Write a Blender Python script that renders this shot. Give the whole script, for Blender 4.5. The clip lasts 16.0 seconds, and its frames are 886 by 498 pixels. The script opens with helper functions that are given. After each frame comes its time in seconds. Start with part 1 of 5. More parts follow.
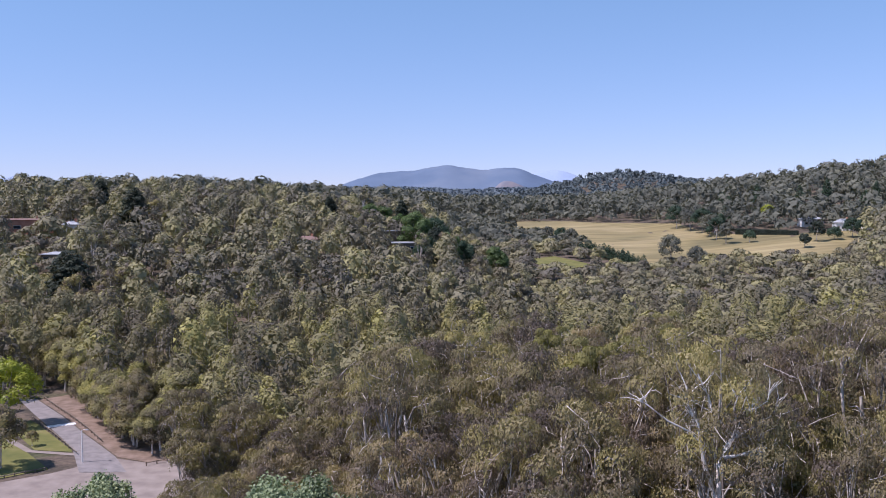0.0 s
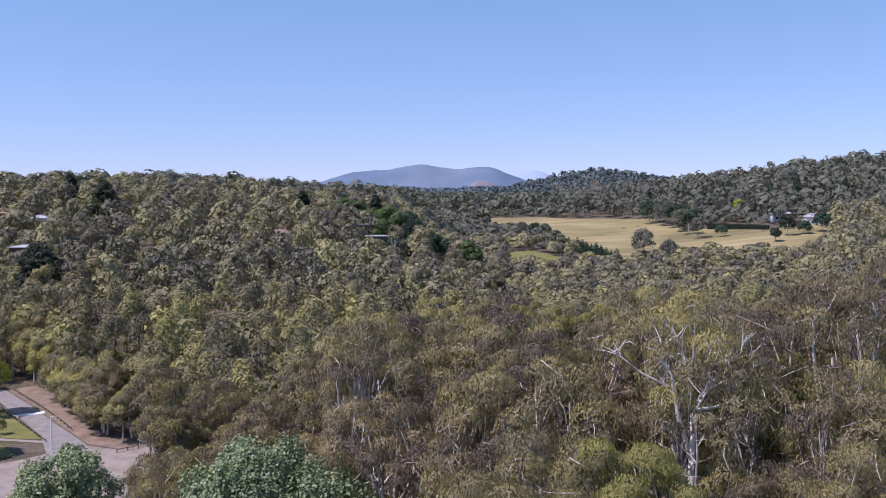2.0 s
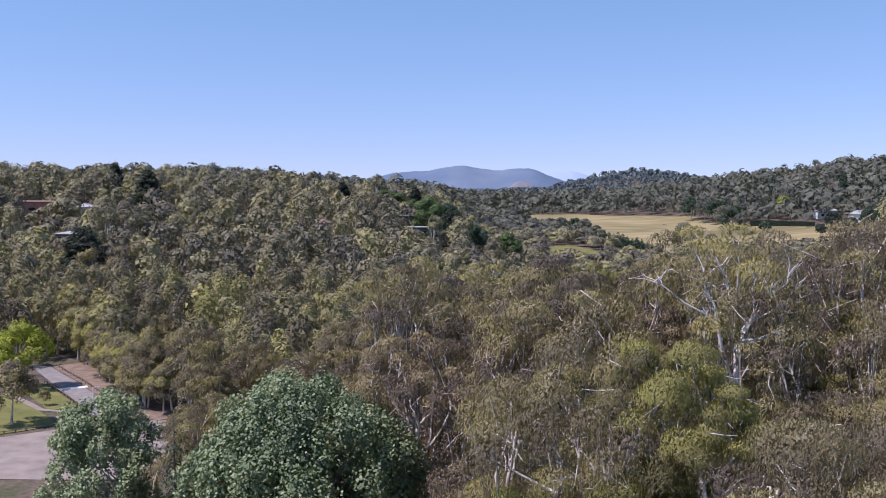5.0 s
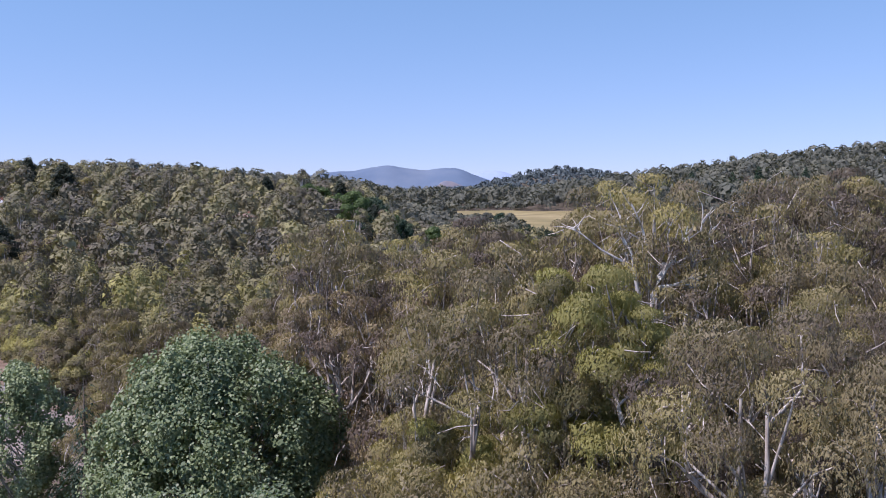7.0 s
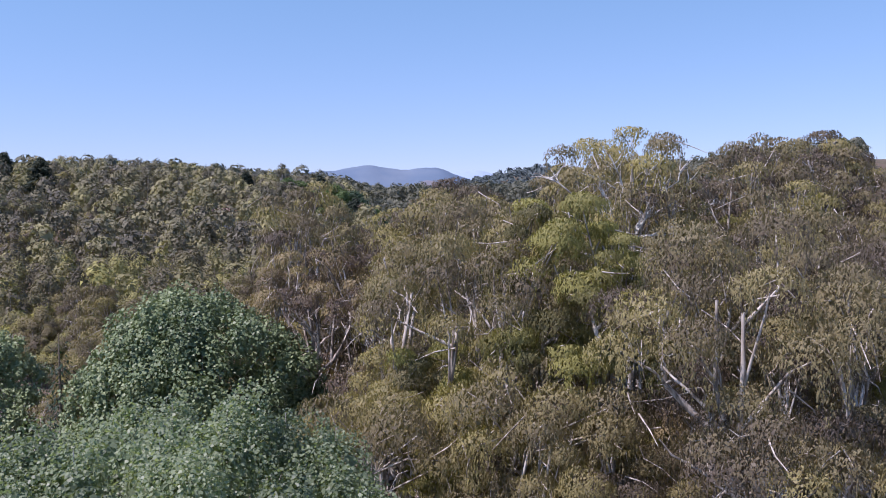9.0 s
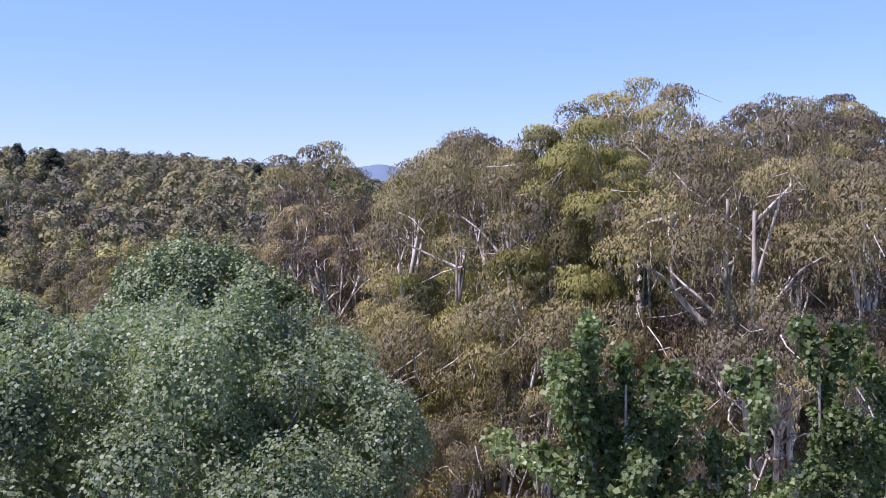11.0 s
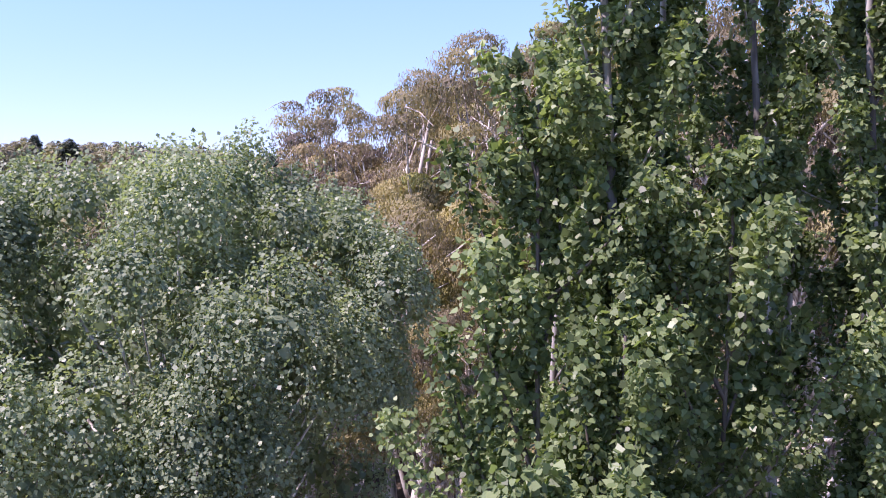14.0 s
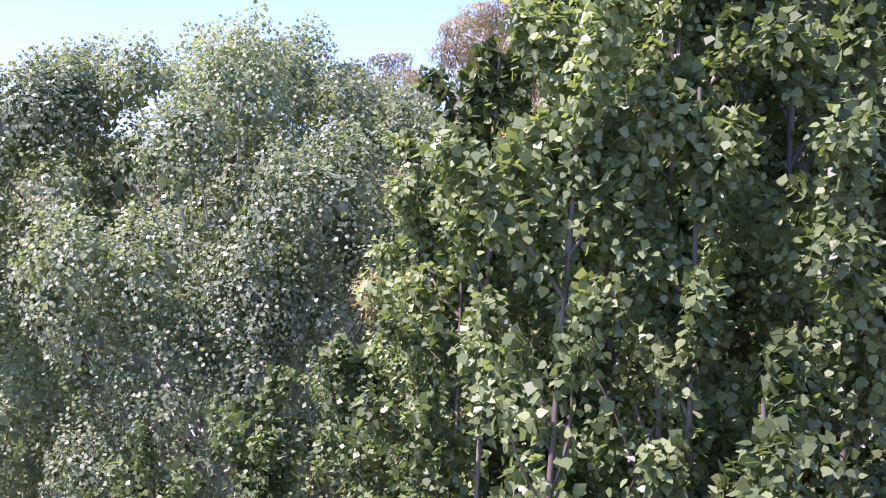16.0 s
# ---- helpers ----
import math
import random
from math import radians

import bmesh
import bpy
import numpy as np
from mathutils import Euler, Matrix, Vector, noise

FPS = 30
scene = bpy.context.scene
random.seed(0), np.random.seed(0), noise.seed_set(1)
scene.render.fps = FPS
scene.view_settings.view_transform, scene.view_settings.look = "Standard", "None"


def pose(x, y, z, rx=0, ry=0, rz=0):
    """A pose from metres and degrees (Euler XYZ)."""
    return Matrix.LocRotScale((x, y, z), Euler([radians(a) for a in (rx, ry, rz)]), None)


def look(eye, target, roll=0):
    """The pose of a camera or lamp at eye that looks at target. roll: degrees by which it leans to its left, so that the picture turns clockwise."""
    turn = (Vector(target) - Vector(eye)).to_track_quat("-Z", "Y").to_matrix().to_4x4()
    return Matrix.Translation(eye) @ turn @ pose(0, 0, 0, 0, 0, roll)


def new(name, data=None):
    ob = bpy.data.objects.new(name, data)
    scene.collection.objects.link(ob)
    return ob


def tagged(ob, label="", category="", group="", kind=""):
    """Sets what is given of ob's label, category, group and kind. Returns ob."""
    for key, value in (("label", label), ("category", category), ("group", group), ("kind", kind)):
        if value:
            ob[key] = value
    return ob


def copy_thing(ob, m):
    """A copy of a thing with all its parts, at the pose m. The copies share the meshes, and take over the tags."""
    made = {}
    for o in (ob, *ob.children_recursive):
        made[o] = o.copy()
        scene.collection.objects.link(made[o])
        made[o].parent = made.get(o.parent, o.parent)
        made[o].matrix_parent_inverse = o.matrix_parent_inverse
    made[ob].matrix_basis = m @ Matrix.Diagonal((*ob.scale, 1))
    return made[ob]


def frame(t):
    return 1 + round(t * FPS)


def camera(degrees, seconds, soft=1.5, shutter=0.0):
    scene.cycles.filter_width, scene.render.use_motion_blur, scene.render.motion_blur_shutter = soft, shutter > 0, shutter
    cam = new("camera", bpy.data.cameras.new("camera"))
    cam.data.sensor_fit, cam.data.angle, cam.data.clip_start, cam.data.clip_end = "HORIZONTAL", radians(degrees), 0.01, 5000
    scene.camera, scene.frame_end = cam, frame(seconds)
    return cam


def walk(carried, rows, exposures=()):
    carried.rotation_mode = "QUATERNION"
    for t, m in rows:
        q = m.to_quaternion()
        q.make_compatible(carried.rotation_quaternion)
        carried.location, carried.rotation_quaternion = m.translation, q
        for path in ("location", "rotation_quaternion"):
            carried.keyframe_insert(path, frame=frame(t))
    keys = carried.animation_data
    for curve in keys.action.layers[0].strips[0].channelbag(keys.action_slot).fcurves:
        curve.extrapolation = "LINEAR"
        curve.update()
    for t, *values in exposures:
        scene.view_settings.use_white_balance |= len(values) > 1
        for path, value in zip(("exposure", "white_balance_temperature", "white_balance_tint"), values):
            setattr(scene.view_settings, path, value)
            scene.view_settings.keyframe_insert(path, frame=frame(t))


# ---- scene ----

# camera: a drone that sinks straight down, seconds x y z yaw pitch roll
cam = camera(51.4, 16.0, soft=1.0)
ROWS = [
    (0.0, 0.000, 0.000, 46.500, 0.00, -3.70, 0.02),
    (0.5, 0.000, 0.100, 45.811, -0.96, -3.72, 0.09),
    (1.0, 0.019, 0.179, 45.111, -1.02, -3.66, 0.04),
    (1.5, 0.038, 0.221, 44.401, -2.08, -3.69, 0.08),
    (2.0, 0.034, 0.237, 43.668, -1.62, -3.71, 0.06),
    (2.5, -0.012, 0.254, 42.929, -1.55, -3.68, -0.07),
    (3.0, -0.072, 0.285, 42.157, 0.84, -3.63, -0.17),
    (3.5, -0.065, 0.332, 41.395, 1.43, -3.58, -0.28),
    (6.0, 0.379, 0.686, 37.641, -1.27, -3.59, -0.13),
    (6.5, 0.551, 0.761, 36.878, -3.80, -3.55, 0.10),
    (7.0, 0.615, 0.810, 36.140, -3.70, -3.55, 0.10),
    (7.5, 0.652, 0.811, 35.414, -3.37, -3.56, 0.09),
    (8.0, 0.707, 0.789, 34.679, -4.22, -3.56, 0.22),
    (8.5, 0.675, 0.748, 33.964, -3.12, -3.56, 0.14),
    (9.0, 0.758, 0.756, 33.231, -4.89, -3.54, 0.31),
    (11.5, 0.911, 0.948, 29.447, -4.09, -3.53, -0.03),
    (12.0, 0.986, 1.140, 28.783, -4.02, -3.54, -0.04),
    (12.5, 1.067, 1.313, 28.123, -3.14, -3.56, -0.05),
    (13.0, 1.121, 1.417, 27.462, -2.27, -3.57, -0.09),
    (13.5, 1.158, 1.465, 26.824, -2.14, -3.53, -0.21),
    (14.0, 1.179, 1.575, 26.085, -3.23, -3.49, 0.06),
    (14.5, 1.233, 1.707, 25.367, -2.89, -3.46, 0.45),
    (15.0, 1.201, 1.749, 24.657, -1.53, -3.43, 0.19),
    (15.5, 1.121, 1.647, 23.925, 0.23, -3.33, -0.44),
    (16.0, 1.173, 1.590, 23.156, 0.36, -3.21, -0.56),
]
LIGHT = [(0.0, 0.17, 6000, 30), (9.0, 0.27, 6000, 30), (11.5, 0.6, 5980, 35), (13.5, 0.97, 6110, 42), (15.2, 1.35, 6200, 49), (16.0, 1.58, 6080, 51)]
walk(cam, [(t, pose(x, y, z, 90 + pitch, roll, yaw)) for t, x, y, z, yaw, pitch, roll in ROWS], LIGHT)

# ---- light: high summer sun from the left, clear sky
SUN_ELEV, SUN_AZIM = 58.0, 249.0      # azimuth clockwise from +y
world = bpy.data.worlds.new("sky")
scene.world = world
world.use_nodes = True
wn = world.node_tree.nodes
sky = wn.new("ShaderNodeTexSky")
sky.sky_type = "NISHITA"
sky.sun_disc = False
sky.sun_elevation, sky.sun_rotation = radians(SUN_ELEV), radians(SUN_AZIM)
sky.altitude = 0
sky.air_density, sky.dust_density, sky.ozone_density = 1.0, 0.0, 5.0
dome = wn.new("ShaderNodeTexCoord")
raised = wn.new("ShaderNodeVectorMath")      # clear air down to the horizon: no white band
raised.operation, raised.inputs[1].default_value = "ADD", (0, 0, 0.05)
world.node_tree.links.new(dome.outputs["Generated"], raised.inputs[0])
world.node_tree.links.new(raised.outputs[0], sky.inputs[0])
tint = wn.new("ShaderNodeMix")
tint.data_type, tint.blend_type = "RGBA", "MULTIPLY"
tint.inputs[0].default_value = 1.0
height = wn.new("ShaderNodeSeparateXYZ")      # thin summer haze low down
world.node_tree.links.new(dome.outputs["Generated"], height.inputs[0])
air = wn.new("ShaderNodeValToRGB")
air.color_ramp.elements[0].position, air.color_ramp.elements[0].color = 0.0, (0.87, 0.785, 0.86, 1)
air.color_ramp.elements[1].position, air.color_ramp.elements[1].color = 0.22, (0.98, 1.06, 0.96, 1)
world.node_tree.links.new(height.outputs[2], air.inputs[0])
world.node_tree.links.new(air.outputs[0], tint.inputs[7])
world.node_tree.links.new(sky.outputs[0], tint.inputs[6])
world.node_tree.links.new(tint.outputs[2], wn["Background"].inputs[0])
wn["Background"].inputs[1].default_value = 0.13
sun = new("sun", bpy.data.lights.new("sun", "SUN"))
sun.data.energy, sun.data.angle, sun.data.color = 4.6, radians(0.5), (1.0, 0.95, 0.87)
az, el = radians(SUN_AZIM), radians(SUN_ELEV)
SUN_DIR = Vector((math.sin(az) * math.cos(el), math.cos(az) * math.cos(el), math.sin(el)))
sun.matrix_world = look(SUN_DIR * 300, (0, 0, 0))

rng = np.random.default_rng(7)


# ---- materials
def nodes_of(name):
    m = bpy.data.materials.new(name)
    m.use_nodes = True
    nt = m.node_tree
    return m, nt, nt.nodes, nt.links, nt.nodes["Principled BSDF"]


def ramp_of(nt, colours, stops=None):
    r = nt.nodes.new("ShaderNodeValToRGB")
    n = len(colours)
    stops = stops or [i / (n - 1) for i in range(n)]
    while len(r.color_ramp.elements) < n:
        r.color_ramp.elements.new(0.5)
    for e, c, s in zip(r.color_ramp.elements, colours, stops):
        e.position, e.color = s, (*c, 1)
    return r


def noise_of(nt, scale, detail=3.0, space="position"):
    n = nt.nodes.new("ShaderNodeTexNoise")
    n.inputs["Scale"].default_value, n.inputs["Detail"].default_value = scale, detail
    if space == "position":
        g = nt.nodes.new("ShaderNodeNewGeometry")
        nt.links.new(g.outputs["Position"], n.inputs["Vector"])
    else:
        g = nt.nodes.new("ShaderNodeTexCoord")
        nt.links.new(g.outputs["Object"], n.inputs["Vector"])
    return n


def leaf_material(name, dark, mid, light, gloss=0.5, shine=0.3, tree_scale=0.12, lucent=0.25, per_leaf=0.35, by_tree=0.4):
    """Foliage: tone by the tree and patch (noise in the world), then leaf by leaf."""
    m, nt, N, L, bsdf = nodes_of(name)
    geo = N.new("ShaderNodeNewGeometry")
    info = N.new("ShaderNodeObjectInfo")
    tone = N.new("ShaderNodeAttribute"); tone.attribute_name = "tone"
    patch = noise_of(nt, tree_scale, 2.0)
    total = None
    for out, k in ((geo.outputs["Random Per Island"], per_leaf), (tone.outputs["Fac"], by_tree), (info.outputs["Random"], 0.28), (patch.outputs["Fac"], 0.3)):
        m1 = N.new("ShaderNodeMath"); m1.operation = "MULTIPLY_ADD"; m1.inputs[1].default_value = k
        L.new(out, m1.inputs[0])
        if total is None:
            m1.inputs[2].default_value = -0.15 - 0.5 * (by_tree - 0.4) - 0.5 * (per_leaf - 0.25)
        else:
            L.new(total, m1.inputs[2])
        total = m1.outputs[0]
    ramp = ramp_of(nt, [dark, mid, light], [0.15, 0.5, 0.95])
    L.new(total, ramp.inputs[0])
    L.new(ramp.outputs[0], bsdf.inputs["Base Color"])
    bsdf.inputs["Roughness"].default_value = gloss
    bsdf.inputs["Specular IOR Level"].default_value = shine
    tr = N.new("ShaderNodeBsdfTranslucent")
    through_leaf = N.new("ShaderNodeMix"); through_leaf.data_type, through_leaf.blend_type = "RGBA", "MULTIPLY"
    through_leaf.inputs[0].default_value, through_leaf.inputs[7].default_value = 1.0, (1.05, 1.12, 0.5, 1)
    L.new(ramp.outputs[0], through_leaf.inputs[6])
    L.new(through_leaf.outputs[2], tr.inputs["Color"])
    ms = N.new("ShaderNodeMixShader"); ms.inputs[0].default_value = lucent
    L.new(bsdf.outputs[0], ms.inputs[1]); L.new(tr.outputs[0], ms.inputs[2])
    L.new(ms.outputs[0], N["Material Output"].inputs["Surface"])
    return m


def plain_material(name, colours, scale, rough=0.85, bump=0.0, bump_scale=None, detail=5.0, space="position"):
    m, nt, N, L, bsdf = nodes_of(name)
    n = noise_of(nt, scale, detail, space)
    r = ramp_of(nt, colours, [0.3 + 0.4 * i / (len(colours) - 1) for i in range(len(colours))])
    L.new(n.outputs["Fac"], r.inputs[0]); L.new(r.outputs[0], bsdf.inputs["Base Color"])
    bsdf.inputs["Roughness"].default_value = rough
    bsdf.inputs["Specular IOR Level"].default_value = 0.25
    if bump:
        n2 = noise_of(nt, bump_scale or scale * 4, 4.0, space)
        b = N.new("ShaderNodeBump"); b.inputs["Strength"].default_value = bump
        L.new(n2.outputs["Fac"], b.inputs["Height"]); L.new(b.outputs[0], bsdf.inputs["Normal"])
    return m


def bark_material(name, pale, grey, dark):
    """Smooth pale bark with long streaks and dark scars."""
    m, nt, N, L, bsdf = nodes_of(name)
    tc = N.new("ShaderNodeTexCoord"); mp = N.new("ShaderNodeMapping")
    mp.inputs["Scale"].default_value = (3.0, 3.0, 0.35)
    L.new(tc.outputs["Object"], mp.inputs[0])
    n = N.new("ShaderNodeTexNoise"); n.inputs["Scale"].default_value, n.inputs["Detail"].default_value = 1.6, 6.0
    L.new(mp.outputs[0], n.inputs["Vector"])
    r = ramp_of(nt, [dark, grey, pale], [0.33, 0.45, 0.6])
    L.new(n.outputs["Fac"], r.inputs[0]); L.new(r.outputs[0], bsdf.inputs["Base Color"])
    bsdf.inputs["Roughness"].default_value = 0.8
    b = N.new("ShaderNodeBump"); b.inputs["Strength"].default_value = 0.4
    L.new(n.outputs["Fac"], b.inputs["Height"]); L.new(b.outputs[0], bsdf.inputs["Normal"])
    return m


M_GUM = leaf_material("gum_leaves", (0.146, 0.117, 0.095), (0.281, 0.238, 0.129), (0.421, 0.361, 0.140), 0.5, 0.22, 0.12, 0.3, 0.16, 0.7)
M_GUM_YELLOW = leaf_material("gum_leaves_yellow_green", (0.150, 0.138, 0.065), (0.275, 0.255, 0.095), (0.375, 0.350, 0.115), 0.5, 0.22, 0.12, 0.3, 0.16, 0.7)
M_GUM_RUST = leaf_material("gum_leaves_brownish", (0.162, 0.124, 0.101), (0.302, 0.240, 0.146), (0.432, 0.346, 0.168), 0.5, 0.22, 0.12, 0.3, 0.16, 0.7)
M_POPLAR = leaf_material("poplar_leaves", (0.073, 0.103, 0.037), (0.190, 0.254, 0.107), (0.392, 0.459, 0.226), 0.44, 0.5, 0.8, 0.48, 0.5)
M_POPLAR_FAR = leaf_material("poplar_leaves_grey_green", (0.138, 0.178, 0.112), (0.270, 0.324, 0.199), (0.385, 0.443, 0.274), 0.45, 0.5, 0.25, 0.46, 0.4)
M_POPLAR_DEEP = leaf_material("poplar_leaves_bluish", (0.112, 0.155, 0.078), (0.212, 0.267, 0.130), (0.354, 0.402, 0.204), 0.5, 0.4, 0.3, 0.15, 0.35)
M_CONIFER = leaf_material("conifer_needles", (0.025, 0.05, 0.03), (0.05, 0.085, 0.05), (0.085, 0.13, 0.075), 0.6, 0.3)
M_DARK = leaf_material("dark_conifer_needles", (0.03, 0.042, 0.033), (0.05, 0.064, 0.046), (0.075, 0.09, 0.06), 0.6, 0.2)
M_LUSH = leaf_material("lush_garden_leaves", (0.06, 0.1, 0.035), (0.11, 0.165, 0.055), (0.18, 0.245, 0.08), 0.5, 0.3)
M_LIME = leaf_material("lime_green_leaves", (0.160, 0.200, 0.020), (0.280, 0.310, 0.030), (0.400, 0.420, 0.050), 0.5, 0.3)
M_WOODS = leaf_material("woods_leaves", (0.140, 0.122, 0.085), (0.270, 0.245, 0.115), (0.430, 0.395, 0.120), 0.6, 0.2, 0.03, 0.15, 0.06, 0.85)
# woods from 260 m out: distance haze mixed into leaf colour, greyer then bluer
M_WOODS_MID = leaf_material("woods_leaves_grey_green", (0.140, 0.128, 0.100), (0.245, 0.225, 0.135), (0.370, 0.340, 0.145), 0.6, 0.2, 0.02, 0.15, 0.06, 0.85)
M_WOODS_VALLEY = leaf_material("woods_leaves_dull_green", (0.105, 0.112, 0.095), (0.155, 0.158, 0.122), (0.220, 0.215, 0.140), 0.7, 0.1, 0.015, 0.15, 0.08)
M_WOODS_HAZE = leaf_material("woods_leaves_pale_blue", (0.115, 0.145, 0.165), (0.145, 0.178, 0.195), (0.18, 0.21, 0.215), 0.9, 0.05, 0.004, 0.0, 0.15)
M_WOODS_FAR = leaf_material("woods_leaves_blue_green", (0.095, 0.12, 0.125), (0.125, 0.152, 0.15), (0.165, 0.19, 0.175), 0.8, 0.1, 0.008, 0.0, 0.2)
M_BARK = bark_material("gum_bark", (0.66, 0.6, 0.54), (0.4, 0.345, 0.29), (0.12, 0.09, 0.07))
M_BARK_WHITE = bark_material("dead_white_wood", (0.8, 0.76, 0.71), (0.66, 0.61, 0.56), (0.3, 0.25, 0.22))
# bark darkened as if it stood in shade; the shade is in its colour
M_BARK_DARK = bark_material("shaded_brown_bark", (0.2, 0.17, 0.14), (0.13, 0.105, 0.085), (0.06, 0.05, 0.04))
M_POP_BARK = bark_material("poplar_bark", (0.6, 0.57, 0.52), (0.4, 0.37, 0.33), (0.07, 0.06, 0.05))
M_ROAD = plain_material("asphalt_sunlit", [(0.2, 0.182, 0.172), (0.245, 0.222, 0.21), (0.29, 0.262, 0.248)], 0.6, 0.9, 0.2, 30.0)
M_PARK = plain_material("pale_gravel", [(0.22, 0.182, 0.157), (0.28, 0.234, 0.2), (0.33, 0.28, 0.242)], 0.35, 0.95, 0.3, 20.0)
M_LAWN = plain_material("mown_lawn", [(0.12, 0.13, 0.04), (0.165, 0.165, 0.05), (0.22, 0.195, 0.075)], 0.25, 0.95, 0.3, 12.0)
M_FIELD, nt_f, N_f, L_f, b_f = nodes_of("dry_paddock_grass")
g_f = N_f.new("ShaderNodeNewGeometry"); mp_f = N_f.new("ShaderNodeMapping")
mp_f.inputs["Rotation"].default_value, mp_f.inputs["Scale"].default_value = (0, 0, radians(-28)), (0.012, 0.16, 0.1)
L_f.new(g_f.outputs["Position"], mp_f.inputs[0])
mown = N_f.new("ShaderNodeTexNoise"); mown.inputs["Scale"].default_value, mown.inputs["Detail"].default_value = 1.0, 6.0
L_f.new(mp_f.outputs[0], mown.inputs["Vector"])
patchy = noise_of(nt_f, 0.022, 8.0)
r_f = ramp_of(nt_f, [(0.19, 0.165, 0.075), (0.27, 0.222, 0.1), (0.345, 0.285, 0.145)], [0.32, 0.5, 0.68])
r_m = ramp_of(nt_f, [(0.74, 0.72, 0.66), (1.12, 1.1, 1.06)], [0.35, 0.62])
mx_f = N_f.new("ShaderNodeMix"); mx_f.data_type, mx_f.blend_type = "RGBA", "MULTIPLY"; mx_f.inputs[0].default_value = 1.0
L_f.new(patchy.outputs["Fac"], r_f.inputs[0]); L_f.new(mown.outputs["Fac"], r_m.inputs[0])
L_f.new(r_f.outputs[0], mx_f.inputs[6]); L_f.new(r_m.outputs[0], mx_f.inputs[7]); L_f.new(mx_f.outputs[2], b_f.inputs["Base Color"])
b_f.inputs["Roughness"].default_value = 0.95
M_TIMBER = plain_material("weathered_timber", [(0.16, 0.12, 0.09), (0.27, 0.22, 0.17)], 3.0, 0.85)
M_POST = plain_material("grey_painted_steel", [(0.74, 0.72, 0.69), (0.82, 0.8, 0.77)], 2.0, 0.5)
M_WHITE = plain_material("white_painted_weatherboard", [(0.72, 0.72, 0.70), (0.82, 0.82, 0.8)], 0.8, 0.7)
M_GREYROOF = plain_material("grey_metal_roof", [(0.34, 0.36, 0.38), (0.46, 0.48, 0.5)], 0.6, 0.45)
M_WHITEROOF = plain_material("white_metal_roof", [(0.7, 0.71, 0.72), (0.82, 0.82, 0.82)], 0.6, 0.45)
M_TERRA = plain_material("terracotta_brick", [(0.42, 0.19, 0.12), (0.55, 0.29, 0.2)], 0.8, 0.85)
M_BROWNROOF = plain_material("brown_tile_roof", [(0.2, 0.13, 0.11), (0.3, 0.21, 0.18)], 0.8, 0.8)
M_PANE, _, _, _, pane_bsdf = nodes_of("dark_window_pane")
pane_bsdf.inputs["Base Color"].default_value = (0.03, 0.04, 0.05, 1)
pane_bsdf.inputs["Roughness"].default_value = 0.08
# distance haze is mixed into the base colours of mountain and range
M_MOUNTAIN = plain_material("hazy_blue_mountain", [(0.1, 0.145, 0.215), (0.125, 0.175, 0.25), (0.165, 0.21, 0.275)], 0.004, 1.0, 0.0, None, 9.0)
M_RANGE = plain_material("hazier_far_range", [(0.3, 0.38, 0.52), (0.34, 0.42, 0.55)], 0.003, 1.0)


# ---- mesh helpers
def mesh_object(name, verts, faces, material, parent=None, label="", smooth=False, tone=None):
    """One mesh from arrays: verts n x 3, faces a list of (m x k) index arrays."""
    me = bpy.data.meshes.new(name)
    verts = np.asarray(verts, dtype=np.float32)
    faces = [np.asarray(f, dtype=np.int32) for f in faces if len(f)]
    loops = np.concatenate([f.ravel() for f in faces])
    sizes = np.concatenate([np.full(len(f), f.shape[1], dtype=np.int32) for f in faces])
    starts = np.concatenate([[0], np.cumsum(sizes)[:-1]]).astype(np.int32)
    me.vertices.add(len(verts)); me.vertices.foreach_set("co", verts.ravel())
    me.loops.add(len(loops)); me.loops.foreach_set("vertex_index", loops)
    me.polygons.add(len(sizes)); me.polygons.foreach_set("loop_start", starts)
    if smooth:
        me.polygons.foreach_set("use_smooth", np.ones(len(sizes), dtype=bool))
    me.update(calc_edges=True)
    if tone is not None:
        me.attributes.new("tone", "FLOAT", "FACE").data.foreach_set("value", np.asarray(tone, dtype=np.float32))
    me.materials.append(material)
    ob = new(name, me)
    if parent is not None:
        ob.parent = parent
    if label:
        tagged(ob, label)
    return ob


def part(name, bm, material, parent, label=""):
    me = bpy.data.meshes.new(name)
    bm.to_mesh(me); bm.free()
    me.materials.append(material)
    ob = new(name, me)
    ob.parent = parent
    if label:
        tagged(ob, label)
    return ob


class Tubes:
    """Collects tapered, bent tubes (trunks, limbs, twigs)."""

    def __init__(self):
        self.v, self.f, self.n = [], [], 0

    def add(self, pts, radii, sides=6):
        pts = np.asarray(pts, float)
        d = np.gradient(pts, axis=0)
        d /= np.linalg.norm(d, axis=1, keepdims=True) + 1e-9
        ref = np.where(np.abs(d[:, 2:3]) > 0.9, [[1.0, 0, 0]], [[0, 0, 1.0]])
        a = np.cross(d, ref); a /= np.linalg.norm(a, axis=1, keepdims=True) + 1e-9
        b = np.cross(d, a)
        th = np.arange(sides) * 2 * np.pi / sides
        ring = pts[:, None] + np.asarray(radii)[:, None, None] * (a[:, None] * np.cos(th)[None, :, None] + b[:, None] * np.sin(th)[None, :, None])
        k = len(pts)
        i = np.arange(k - 1)[:, None] * sides
        j = np.arange(sides)[None]
        q = np.stack([i + j, i + (j + 1) % sides, i + sides + (j + 1) % sides, i + sides + j], -1).reshape(-1, 4) + self.n
        self.v.append(ring.reshape(-1, 3)); self.f.append(q); self.n += k * sides

    def arrays(self):
        return np.concatenate(self.v), [np.concatenate(self.f)]


